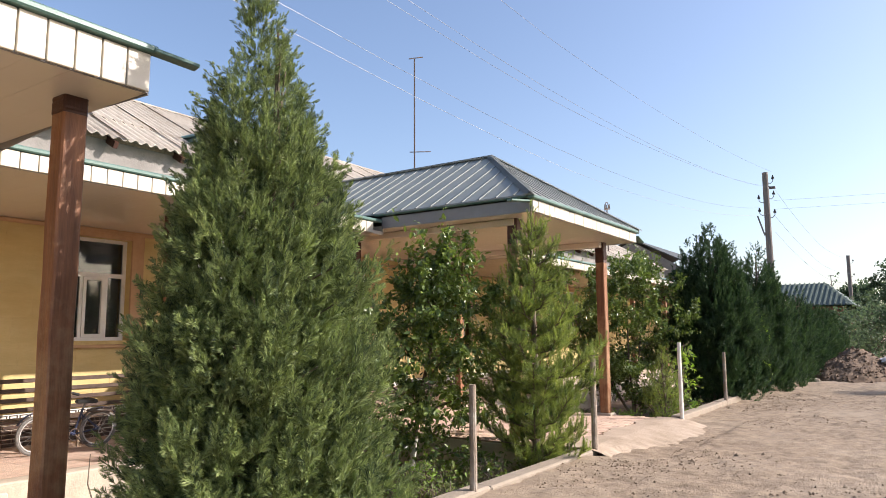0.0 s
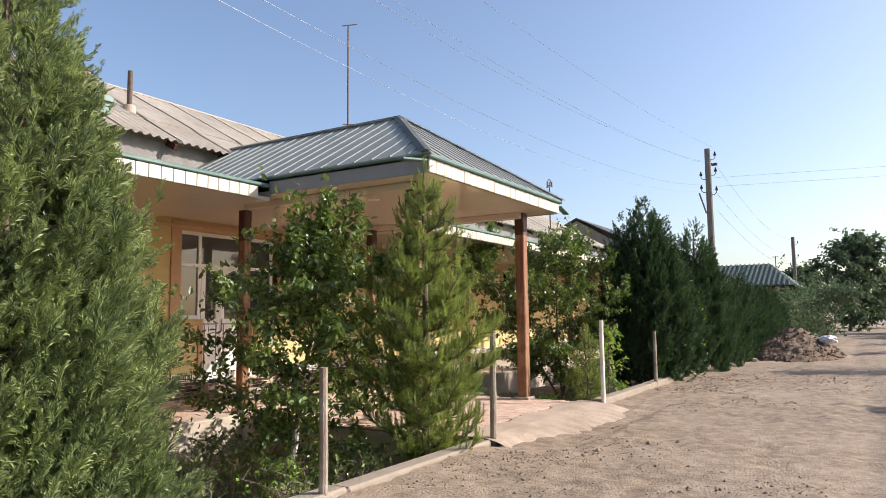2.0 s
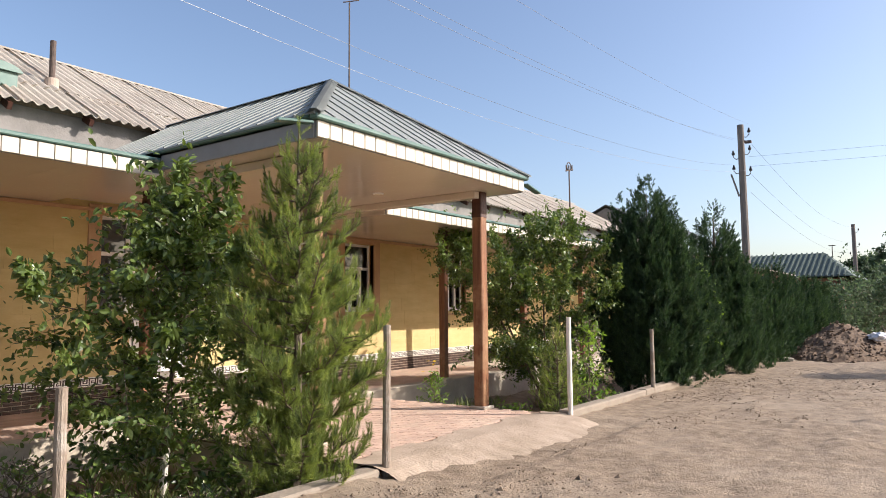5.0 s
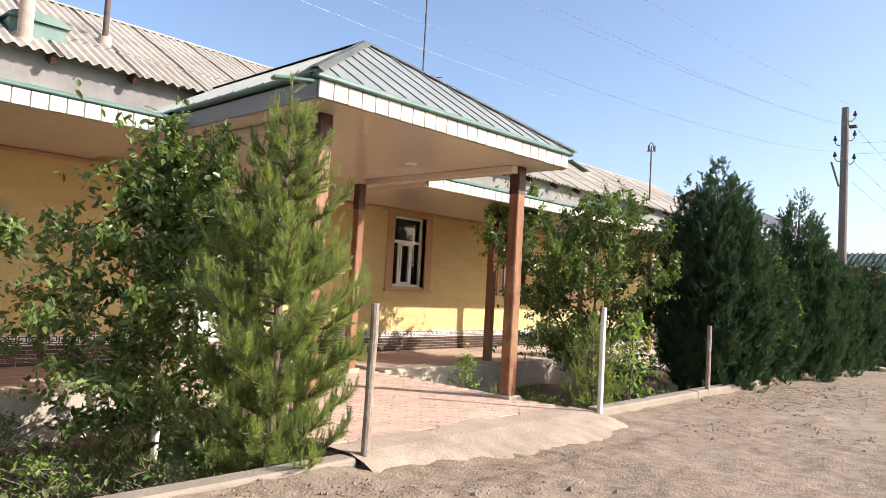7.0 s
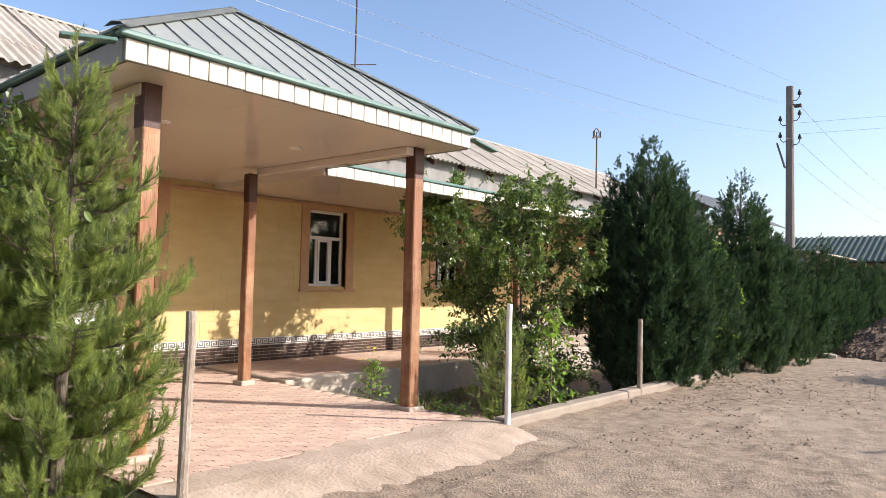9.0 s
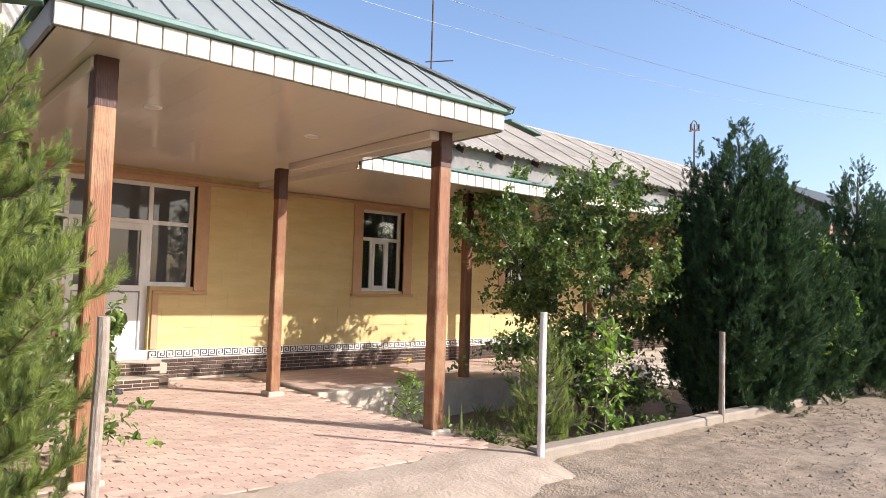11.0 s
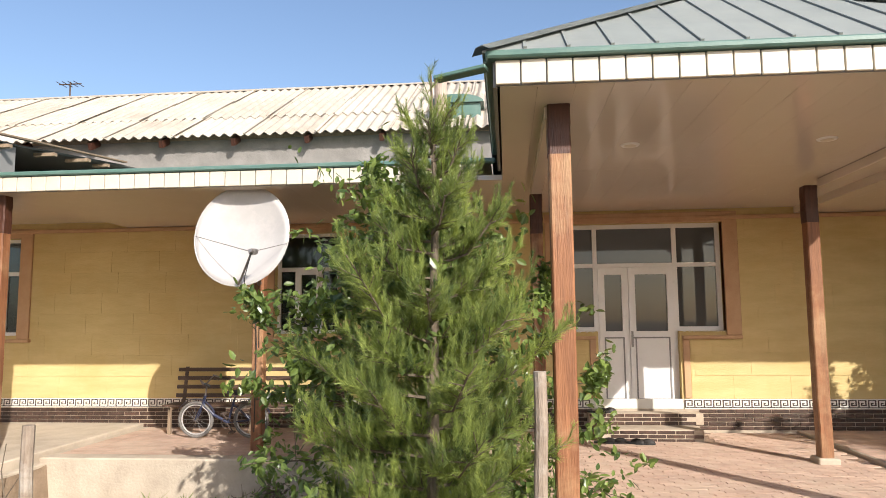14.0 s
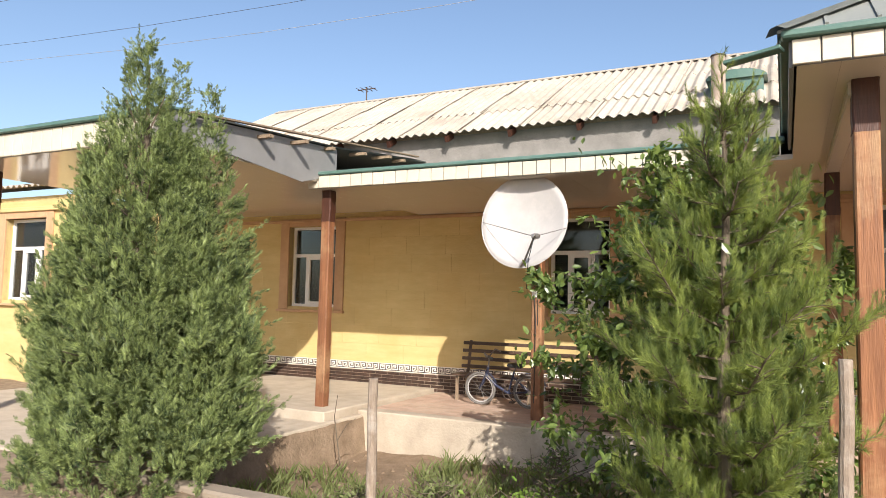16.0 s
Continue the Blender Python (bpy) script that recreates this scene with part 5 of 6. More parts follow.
p1 = pole(-3.97, 26.2, 7.02, 0.125, "tall weathered wooden utility pole with insulators", ((0.24, 6.7), (-0.24, 6.05), (0.24, 6.15), (0.24, 5.5), (-0.24, 5.6)))
bm = bmesh.new()
tube(bm, (-.1, -.1, 4.8), (-.3, -.1, 5.5), 0.026, 0.026, 8)
part("side_strut", bm, M["pole"], p1)
bm = bmesh.new()
box(bm, .14, .32, -.2, -.06, 6.4, 6.47)
tube(bm, (.1, -.13, 6.5), (.24, -.13, 6.44), 0.015)
part("lamp_head", bm, M["iron"], p1)
pole(-4.06, 59.1, 7.1, 0.16, "distant dark wooden utility pole", ((0.3, 6.6), (0.3, 5.6), (-.25, 5.0)))
pole(-3.9, -18.0, 8.0, 0.17, "weathered wooden utility pole behind the walk", ((0.26, 7.3), (-0.26, 6.6), (0.26, 6.3), (-0.28, 5.6), (0.26, 5.4)))


def wire(a, m, b, r, label="sagging overhead electric wire"):
    """A wire that runs through three points as a curve in height."""
    t = thing("overhead_wire", label, "wire", "wires between the poles")
    ys = np.linspace(a[1], b[1], 25)
    co = np.polyfit([a[1], m[1], b[1]], [a[2], m[2], b[2]], 2)
    pts = [(np.interp(y, sorted((a[1], m[1], b[1])), [q[0] for q in sorted((a, m, b), key=lambda q: q[1])]), y, float(np.polyval(co, y))) for y in ys]
    bm = bmesh.new()
    path_tube(bm, pts, r * .62, r * .62, 5)
    part("strand", bm, M["wire" if 0.003 < r < 0.0036 else "cable"], t)
    return t


wire((-3.72, 26.2, 5.58), (-3.99, 10.0, 3.91), (-3.53, -18.0, 7.22), 0.0034, "bright sagging overhead electric wire")
wire((-4.20, 26.2, 5.80), (-4.26, 10.0, 4.32), (-3.83, -18.0, 7.03), 0.0037)
wire((-3.72, 26.2, 6.46), (-4.26, 10.0, 5.06), (-3.95, -18.0, 6.97), 0.004)
wire((-4.20, 26.2, 6.59), (-4.40, 10.0, 5.32), (-4.1, -18.0, 7.2), 0.004)
wire((-3.72, 26.2, 7.01), (-4.15, 10.0, 5.95), (-3.8, -18.0, 7.6), 0.004)
for q in ((0.3, 6.6), (0.3, 5.6), (-.25, 5.0)):
    wire((-3.75, 26.2, q[1] - .1), (-3.95, 42, q[1] - .6), (-4.06 + q[0], 59.1, q[1] + .2), 0.006)
for za, zb in ((6.4, 6.9), (6.1, 6.3)):
    t = thing("overhead_wire", "thin service wire leaving the pole", "wire", "wires between the poles")
    bm = bmesh.new()
    path_tube(bm, [(-3.75, 26.2, za - .4), (6, 28, za - .5), (22, 31, zb - .3)], 0.003, 0.003, 5)
    part("strand", bm, M["cable"], t)


def mast(x, y, z0, z1, r, label, kind_of):
    t = thing("aerial_mast", label, "aerial", at=pose(x, y, 0))
    bm = bmesh.new()
    tube(bm, (0, 0, z0), (0, 0, z1), r, r * .8, 8)
    part("mast", bm, M["iron"], t)
    bm = bmesh.new()
    if kind_of == "tall":
        tube(bm, (-.1, -.2, z1 - .03), (.2, .25, z1 + .12), 0.02, 0.02, 6)
    elif kind_of == "hooks":
        ring(bm, (0, 0, z1 - .05), (1, 0, 0), 0.16, 0.018, 16, 5)
        tube(bm, (0, -.3, z1 - .25), (0, .3, z1 - .1), 0.018, 0.018, 6)
        tube(bm, (0, -.2, z1 - .25), (0, -.22, z1 - .02), 0.03, 0.02, 6)
        tube(bm, (0, .24, z1 - .15), (0, .26, z1 + .06), 0.03, 0.02, 6)
    else:
        tube(bm, (0, -.25, z1 - .05), (0, .25, z1 - .05), 0.014, 0.014, 6)
        for k in range(4):
            tube(bm, (-.18, -.2 + .13 * k, z1 - .05), (.18, -.2 + .13 * k, z1 - .05), 0.008, 0.008, 5)
    part("elements", bm, M["iron"], t)
    if kind_of == "tall":
        bm = bmesh.new()
        tube(bm, (-.1, -.15, 8.15), (.35, .55, 8.25), 0.018, 0.018, 6)
        part("cross_arm", bm, M["iron"], t)
    return t


mast(-14.82, 20.28, 0, 11.75, 0.032, "tall thin iron aerial mast behind the building", "tall")
mast(-9.84, 26.4, 4.6, 6.56, 0.03, "iron service mast with hooks on the corrugated roof", "hooks")
mast(-13.2, -0.8, 5.6, 6.75, 0.02, "small television aerial on the roof", "yagi")
mast(-4.6, 52, 0, 5.2, 0.03, "distant thin aerial mast", "tv")

# ---- soil heap, bag and loose clods ----
g = np.random.RandomState(11)
n = 60
U, V = np.meshgrid(np.linspace(-1, 1, n), np.linspace(-1, 1, n), indexing="ij")
rad = np.sqrt(U ** 2 + V ** 2)
hz = np.clip(1 - rad, 0, 1) ** 0.8 * (0.75 + 0.5 * fbm(U * 4 + 3, V * 4, 4)) + 0.14 * (fbm(U * 14, V * 14, 3) - .5) * (rad < 0.98)
heap_v = np.stack([U * 1.5, V * 3.2, hz * 1.0 - 0.05 - 0.1 * (rad > 1)], -1).reshape(-1, 3)
ii, jj = np.meshgrid(np.arange(n - 1), np.arange(n - 1), indexing="ij")
k = (ii * n + jj).ravel()
heap = tagged(new("dirt_mound", quads_mesh("dirt_mound", heap_v, np.stack([k, k + n, k + n + 1, k + 1], 1), M["clod"])), "heap of dug brown soil at the road edge", "mound")
heap.matrix_basis = pose(-1.75, 27.6, 0)


def lumps(name, pos, size, material, label, category, seed):
    """Many small uneven clods in one mesh."""
    gg = np.random.RandomState(seed)
    tv = np.array([(1, 0, 0), (-1, 0, 0), (0, 1, 0), (0, -1, 0), (0, 0, .8), (0, 0, -.6)], float)
    tf = np.array([(0, 2, 4), (2, 1, 4), (1, 3, 4), (3, 0, 4), (2, 0, 5), (1, 2, 5), (3, 1, 5), (0, 3, 5)])
    N_ = len(pos)
    a = gg.uniform(0, 6.28, N_)
    jit = tv[None] * (1 + gg.uniform(-.45, .45, (N_, 6, 3)))
    rx = jit[..., 0] * np.cos(a)[:, None] - jit[..., 1] * np.sin(a)[:, None]
    ry = jit[..., 0] * np.sin(a)[:, None] + jit[..., 1] * np.cos(a)[:, None]
    v = pos[:, None] + size[:, None, None] * np.stack([rx, ry, jit[..., 2]], -1)
    f = tf[None] + (np.arange(N_) * 6)[:, None, None]
    return tagged(new(name, quads_mesh(name, v.reshape(-1, 3), f.reshape(-1, 3), material)), label, category, kind="stuff")


q = g.uniform(-1, 1, (900, 2))
q = q[np.hypot(q[:, 0], q[:, 1]) < 1]
hh = np.clip(1 - np.hypot(q[:, 0], q[:, 1]), 0, 1) ** 0.8 * (0.75 + 0.5 * fbm(q[:, 0] * 4 + 3, q[:, 1] * 4, 4)) - .05
lumps("soil_clods", np.stack([-1.75 + q[:, 0] * 1.5, 27.6 + q[:, 1] * 3.2, hh + .01], 1), g.uniform(.015, .06, len(q)), M["clod"], "loose brown clods on the soil heap", "soil", 3)
xs, ys = np.concatenate([g.normal(-2.65, .4, 12000), g.uniform(-3.1, 3.5, 24000)]), g.uniform(2.5, 22, 36000)
ok = ~((xs < -2.5) & (ys > 8.3) & (ys < 12.4)) & (fbm(xs * 1.1, ys * .8, 3) > g.uniform(.38, .64, len(xs)))
xs, ys = xs[ok], ys[ok]
lumps("road_clods", np.stack([xs, ys, ground_z(xs, ys) + .002], 1), (.0035 + .015 * g.uniform(0, 1, len(xs)) ** 3) * (1 + (g.uniform(0, 1, len(xs)) > .97)), M["crumb"], "loose dry clods and pebbles on the dirt road", "pebbles", 4)
xs, ys = g.uniform(-7.0, -3.45, 700), np.concatenate([g.uniform(3.4, 8.4, 400), g.uniform(12.4, 17, 300)])
lumps("bed_clods", np.stack([xs, ys, ground_z(xs, ys)], 1), g.uniform(.008, .035, 700), M["soil"], "dark clods in the garden bed", "soil", 6)
bm = bmesh.new()
bmesh.ops.create_icosphere(bm, subdivisions=3, radius=1)
for v in bm.verts:
    v.co = Vector((v.co.x * .25, v.co.y * .35, v.co.z * .13)) * (1 + .5 * (noise.noise(v.co * 3) ))
tagged(part("plastic_bag", bm, M["bag"]), "crumpled white plastic bag on the soil heap", "bag").matrix_basis = pose(-0.75, 27.2, 0.55)
bm = bmesh.new()
prism(bm, [(-.5, -.12, 0), (.5, -.12, 0), (.5, .12, 0), (-.5, .12, 0)], (0, 0, .1))
bmesh.ops.bevel(bm, geom=bm.edges[:], offset=0.02, segments=1, affect='EDGES')
tagged(part("concrete_block", bm, M["concrete"]), "loose concrete block by the soil heap", "block").matrix_basis = pose(-3.0, 24.2, 0.0, 0, 3, 20)

# ---- plants ----
PROF_BIG = ((0.0, 0.85), (0.06, 0.98), (0.13, 1.0), (0.33, 0.88), (0.58, 0.64), (0.72, 0.40), (0.80, 0.27), (0.87, 0.17), (0.94, 0.1), (1.0, 0.03))
cone_tree("thuja", "tall dense conical green thuja by the road", -3.28, 3.38, -0.05, 3.90, 0.92, 26000, 0.115, M["thuja"], 3, tips=((0, 0, 1.0), (-.12, .30, .93), (-.25, .55, .87), (.1, -.3, .84)), profile=PROF_BIG, lean=(-.05, -.12), narrow=0.79)
branch_tree("young_tree", "small dark-leaved fruit tree with a whitewashed foot", -5.60, 7.92, -0.42, 3.15, 1.45, 17000, 0.084, M["leaf"], 7, 0.04, paint=0.6, low=0.09, droop=0.3, shape=0.65, top=0.6, whips=0.22)
needle_tree("pine", "bushy young pine with bristly yellow-green shoots", -3.74, 8.0, -0.38, 3.55, 0.80, 2700, 0.17, M["pine"], 4)
branch_tree("leafy_tree", "broad many-stemmed tree with small glossy leaves", -5.2, 15.6, -0.42, 3.75, 1.28, 46000, 0.07, M["leaf"], 9, 0.04, stems=4, low=0.06, droop=0.2, whips=0.45)
needle_tree("pine", "small young pine beside the white stake", -3.66, 12.80, -0.38, 1.6, 0.36, 420, 0.14, M["pine"], 6)
branch_tree("sapling", "thin sapling with bright yellow-green leaves", -3.62, 13.75, -0.40, 1.9, 0.36, 420, 0.085, M["leaf_light"], 12, 0.018, low=0.1)
PROF_C = ((0.0, 0.72), (0.1, 0.95), (0.3, 1.0), (0.55, 0.86), (0.72, 0.62), (0.85, 0.36), (0.93, 0.18), (1.0, 0.04))
cone_tree("thuja", "tall dark green thuja with several tips beside the kerb", -3.75, 16.95, -0.1, 4.05, 0.86, 12000, 0.17, M["cypress"], 21, tips=((0, 0, 1.0), (.15, .5, .96), (-.4, -.35, .92), (.1, -.45, .88), (-.1, .85, .8), (.4, .1, .9)), profile=PROF_C, upright=1.0, group="row of thujas")
cone_tree("thuja", "dark green thuja in the row along the kerb", -3.6, 18.4, -0.1, 3.2, 0.85, 6000, 0.17, M["cypress"], 22, tips=((0, 0, 1.0), (.1, .35, .9)), profile=PROF_C, upright=1.0, group="row of thujas")
cone_tree("thuja", "slim dark green thuja in the row along the kerb", -3.35, 20.2, -0.1, 3.95, 0.80, 8000, 0.17, M["cypress"], 23, tips=((0, 0, 1.0), (.1, .4, .9), (-.2, -.3, .86), (.25, -.1, .8)), profile=PROF_C, upright=1.0, group="row of thujas")
cone_tree("thuja", "dark green thuja in the row along the kerb", -3.35, 22.0, -0.1, 3.0, 0.8, 5000, 0.19, M["cypress"], 24, tips=((0, 0, 1.0), (.1, .35, .93)), profile=PROF_C, upright=1.0, group="row of thujas")
branch_tree("shrub", "leafy light green shrub between the thujas", -3.25, 19.0, -0.2, 2.9, 0.42, 650, 0.10, M["leaf_light"], 31, 0.02, low=0.2)
for i in range(8):
    yy = 24.0 + i * 1.9
    hh = 2.75 + 0.25 * math.sin(i * 2.1)
    if i < 3:
        last = cone_tree("thuja", "smaller green thuja in the clipped row", -3.3 + .08 * math.sin(i), yy, -0.05, hh, 0.62, 2600, 0.22, M["cypress"], 40 + i, tips=((0, 0, 1.0), (.1, .3, .92), (-.1, -.3, .88)), upright=1.0, profile=((0, .8), (.2, 1), (.5, .8), (.75, .45), (.9, .2), (1, .02)), group="row of thujas")
    else:
        copy_thing(last, pose(-3.3 + .1 * math.sin(i * 1.7), yy, -0.05 + .12 * math.sin(i * 2.3), 0, 0, i * 77))
for i, (xx, yy, hh, rr) in enumerate(((-3.0, 40.0, 2.7, 1.5), (-2.6, 43.5, 3.0, 1.7), (-3.4, 47.0, 3.4, 1.8), (-2.9, 51, 3.2, 1.8))):
    branch_tree("roadside_bush", "leafy green bush along the far road edge", xx, yy, -0.1, hh, rr, 3500, 0.17, M["far_leaf"], 60 + i, 0.05, stems=3, low=0.08)
for i, (xx, yy, hh, rr) in enumerate(((-0.9, 66, 8.0, 2.9), (4.6, 60, 4.9, 2.3), (7.2, 52, 4.6, 2.2), (-5.5, 80, 6.4, 3.0), (3.4, 82, 6.0, 3.2))):
    branch_tree("far_tree", "large round leafy tree far down the road", xx, yy, -0.1, hh, rr, 15000, 0.3, M["far_leaf"], 70 + i, 0.16, low=0.06)
# trees across the road, beside the walk
for i, (xx, yy, hh, rr) in enumerate(((5.7, 17.4, 4.6, 1.1), (5.4, 24.9, 4.6, 1.3), (7.5, 44.0, 6.0, 1.6), (7.5, 57.0, 6.5, 1.8), (8.5, 36.0, 6.5, 1.5))):
    branch_tree("roadside_tree", "leafy tree on the far side of the road", xx, yy, -0.1, hh, rr, 3000, 0.17, M["far_leaf"], 80 + i, 0.09, low=0.3)


def tuft(name, label, x, y, n, h, spread, material, seed, category="plant", wide=0.012):
    """A tuft of narrow arching blades."""
    gg = np.random.RandomState(seed)
    a = gg.uniform(0, 6.28, n)
    L = h * gg.uniform(.5, 1.1, n)
    lean = gg.uniform(.1, .8, n)
    base = np.stack([gg.normal(0, spread * .25, n), gg.normal(0, spread * .25, n), np.zeros(n)], 1)
    out = np.stack([np.cos(a), np.sin(a), np.zeros(n)], 1)
    side = np.stack([-np.sin(a), np.cos(a), np.zeros(n)], 1)
    vs = []
    for q, wd in ((0, 1), (.4, .9), (.75, .6), (1, .05)):
        c = base + out * (L * lean * q ** 1.7 * .8)[:, None] + np.array([0, 0, 1]) * (L * q * (1 - .35 * lean * q))[:, None]
        vs += [c - side * wide * wd / 2, c + side * wide * wd / 2]
    v = np.stack(vs, 1).reshape(-1, 3)
    f = np.concatenate([np.stack([k * 2 + np.arange(n) * 8, k * 2 + 1 + np.arange(n) * 8, k * 2 + 3 + np.arange(n) * 8, k * 2 + 2 + np.arange(n) * 8], 1) for k in range(3)])
    z = float(ground_z(np.array([x]), np.array([y]))[0])
    t = thing(name, label, category, at=pose(x, y, z - .01))
    tagged(part("foliage", quads_mesh("foliage", v, f, material), None, t), kind="stuff")
    return t


tuft("iris_clump", "clump of sword-shaped green leaves in the bed", -5.6, 5.25, 40, 0.55, 0.35, M["grass"], 1, wide=0.026)
tuft("iris_clump", "clump of sword-shaped green leaves in the bed", -5.5, 6.25, 60, 0.6, 0.4, M["grass"], 2, wide=0.022)
tuft("iris_clump", "clump of sword-shaped leaves in shade", -5.6, 13.2, 40, 0.6, 0.4, M["grass"], 3, wide=0.03)
g = np.random.RandomState(15)
weed_v, weed_f, off = [], [], 0
for i in range(1300):
    yy = g.uniform(3.5, 8.4) if i % 4 else g.uniform(12.4, 16.5)
    xx = -3.5 - 3.3 * g.uniform() ** 1.3
    if vnoise(np.array([xx * 1.3]), np.array([yy * 1.3]))[0] < 0.42:
        continue
    n, h = 7, g.uniform(.06, .22)
    a = g.uniform(0, 6.28, n)
    c = np.array([xx, yy, float(ground_z(np.array([xx]), np.array([yy]))[0])]) + g.normal(size=(n, 3)) * np.array([.03, .03, 0])
    d = np.stack([np.cos(a) * g.uniform(.1, .7, n), np.sin(a) * g.uniform(.1, .7, n), np.ones(n)], 1) * h
    sd = np.stack([-np.sin(a), np.cos(a), np.zeros(n)], 1) * g.uniform(.003, .008)
    weed_v.append(np.stack([c - sd, c + sd, c + d * .6 + sd, c + d * np.array([1.4, 1.4, 1])], 1).reshape(-1, 3))
    weed_f.append(np.arange(n * 4).reshape(-1, 4) + off)
    off += n * 4
tagged(new("weeds", quads_mesh("weeds", np.concatenate(weed_v), np.concatenate(weed_f), M["grass"])), "sparse low green weeds over the garden soil", "grass", kind="stuff")
for i, (xx, yy, hh, rr, mm) in enumerate(((-5.2, 6.3, .75, .42, "leaf"), (-4.4, 6.6, .55, .4, "leaf_light"), (-3.75, 6.2, .45, .35, "grass"), (-4.6, 5.6, .5, .35, "grass"), (-3.85, 7.1, .55, .35, "leaf"),
                                          (-4.3, 4.9, .35, .3, "grass"), (-4.2, 12.75, .6, .35, "leaf_light"), (-5.0, 12.6, .5, .3, "leaf"), (-3.7, 15.0, .5, .35, "leaf_light"))):
    branch_tree("weed", "low leafy weed growing in the garden bed", xx, yy, -0.44, hh, rr, 420, 0.055, M[mm], 200 + i, 0.008, low=0.05, category="plant")
t = branch_tree("flower_bush", "thin green bush with yellow flowers by the porch", -5.9, 12.75, -0.42, 1.0, 0.25, 350, 0.06, M["leaf_light"], 230, 0.01, low=0.1, category="plant")
for i in range(6):
    bm = bmesh.new()
    for kk in range(6):
        a = kk * math.pi / 3
        prism(bm, [(0, 0, 0), (.022 * math.cos(a - .4), .022 * math.sin(a - .4), .004), (.034 * math.cos(a), .034 * math.sin(a), .006), (.022 * math.cos(a + .4), .022 * math.sin(a + .4), .004)], (0, 0, .002))
    f = part("flower", bm, M["flower"], t, "small yellow flower")
    f.matrix_basis = pose(g.uniform(-.12, .12), g.uniform(-.12, .12), g.uniform(.85, 1.05), g.uniform(-40, 40), g.uniform(-40, 40), 0)
t = thing("dry_twig", "thin dry twig standing in the bed", "twig", at=pose(-5.9, 3.75, -0.42))
bm = bmesh.new()
path_tube(bm, [(0, 0, 0), (.05, -.03, .35), (.02, -.1, .6), (.0, -.08, .85)], 0.01, 0.004, 5)
path_tube(bm, [(.05, -.03, .35), (.08, .12, .55), (.06, .22, .62)], 0.006, 0.003, 5)
part("stem", bm, M["bark"], t)

# ---- the wing beyond the neighbouring porch ----
wing_holes = [(-4.40, -3.25, 1.40, 2.86)]
bm = bmesh.new()
for a, b, c, d in cut_rects((-12.0, -2.62, -0.4, 3.25), wing_holes):
    box(bm, -7.25, -6.9, a, b, c, d)
tagged(part("wall_wing", bm, M["plaster"]), "sunlit yellow wall of the projecting wing", "wall", kind="structure")
tagged(part("wall_wing_end", boxed(WALL - 0.3, -7.252, -2.92, -2.62, -0.4, 3.25), M["plaster"]), "yellow return wall of the wing", "wall", kind="structure")
tagged(part("wall_wing_inside", boxed(-9.4, -9.2, -12, -2.93, -0.4, 3.25), M["dark_room"]), "dim inner wall of the wing", "wall", kind="structure")
tagged(part("wall_wing_far", boxed(-9.19, -7.252, -12, -11.8, -0.4, 3.25), M["dark_room"]), "plain far wall of the wing", "wall", kind="structure")
old = WALL
WALL = -6.9
window(6, -4.40, -3.25, 1.40, 2.86, "curtain")
WALL = old
wing_sheet = sheet_mesh(3.2)
wing_roof = thing("wing_roof", "corrugated sheet roof edge of the wing", "roof", kind="structure")
for i in range(9):
    ob = new("roof_sheet", wing_sheet)
    ob.parent = wing_roof
    ob.matrix_basis = pose(-6.62, -12.2 + i * 1.08, 3.40, 0, 12, 0)
tagged(part("trim", boxed(-6.898, -6.83, -12, -2.62, 2.98, 3.06, bevel=.01), M["plaster"]), "raised yellow plaster band", "trim", kind="structure")

# ---- houses further along ----
house = thing("house", "low brown house with a green corrugated roof behind the hedge", "house")
part("wall", boxed(-12, -3.4, 44.2, 52, -0.2, 2.9), M["far_wall"], house)
bm = bmesh.new()
prism(bm, [(-12.5, 43.6, 2.95), (-2.8, 43.6, 2.95), (-4.4, 47, 4.35), (-12.5, 47, 4.35)], (0, 0, .03))
prism(bm, [(-2.8, 43.6, 2.95), (-2.8, 52.5, 2.95), (-4.4, 47.01, 4.35)], (0, 0, .03))
prism(bm, [(-12.5, 52.5, 2.95), (-12.5, 47.0, 4.35), (-4.4, 47.0, 4.35), (-2.8, 52.5, 2.95)], (0, 0, .03))
part("roof", bm, M["green_roof"], house)
for i in range(36):
    a = -12.3 + i * 0.26
    top = min(1.0, (-2.8 - a) / 1.6)
    bm = bmesh.new()
    prism(bm, [(a - .04, 43.58, 2.99), (a + .04, 43.58, 2.99), (a + .04, 43.6 + 3.4 * top, 2.99 + 1.4 * top), (a - .04, 43.6 + 3.4 * top, 2.99 + 1.4 * top)], (0, 0, .05))
    part("roof_rib", bm, M["green_roof"], house)
house2 = thing("house", "house end with a dark steel gable roof", "house")
part("wall", boxed(-15, -8.6, 33.0, 42.0, -0.2, 4.0), M["far_wall"], house2)
bm = bmesh.new()
prism(bm, [(-8.2, 32.9, 4.5), (-8.2, 42.2, 4.5), (-11.2, 42.2, 6.0), (-11.2, 32.9, 6.0)], (0, 0, .05))
prism(bm, [(-11.2, 32.9, 6.0), (-11.2, 42.2, 6.0), (-15.4, 42.2, 4.0), (-15.4, 32.9, 4.0)], (0, 0, .05))
part("roof", bm, M["dark_roof"], house2)
bm = bmesh.new()
prism(bm, [(-8.6, 32.95, 4.0), (-8.6, 32.95, 4.35), (-11.2, 32.95, 5.9), (-15, 32.95, 4.1), (-15, 32.95, 4.0)], (0, .2, 0))
part("gable", bm, M["grey_wall"], house2)
gate = thing("gate_canopy", "red-brown steel carport with a striped sheet roof", "carport")
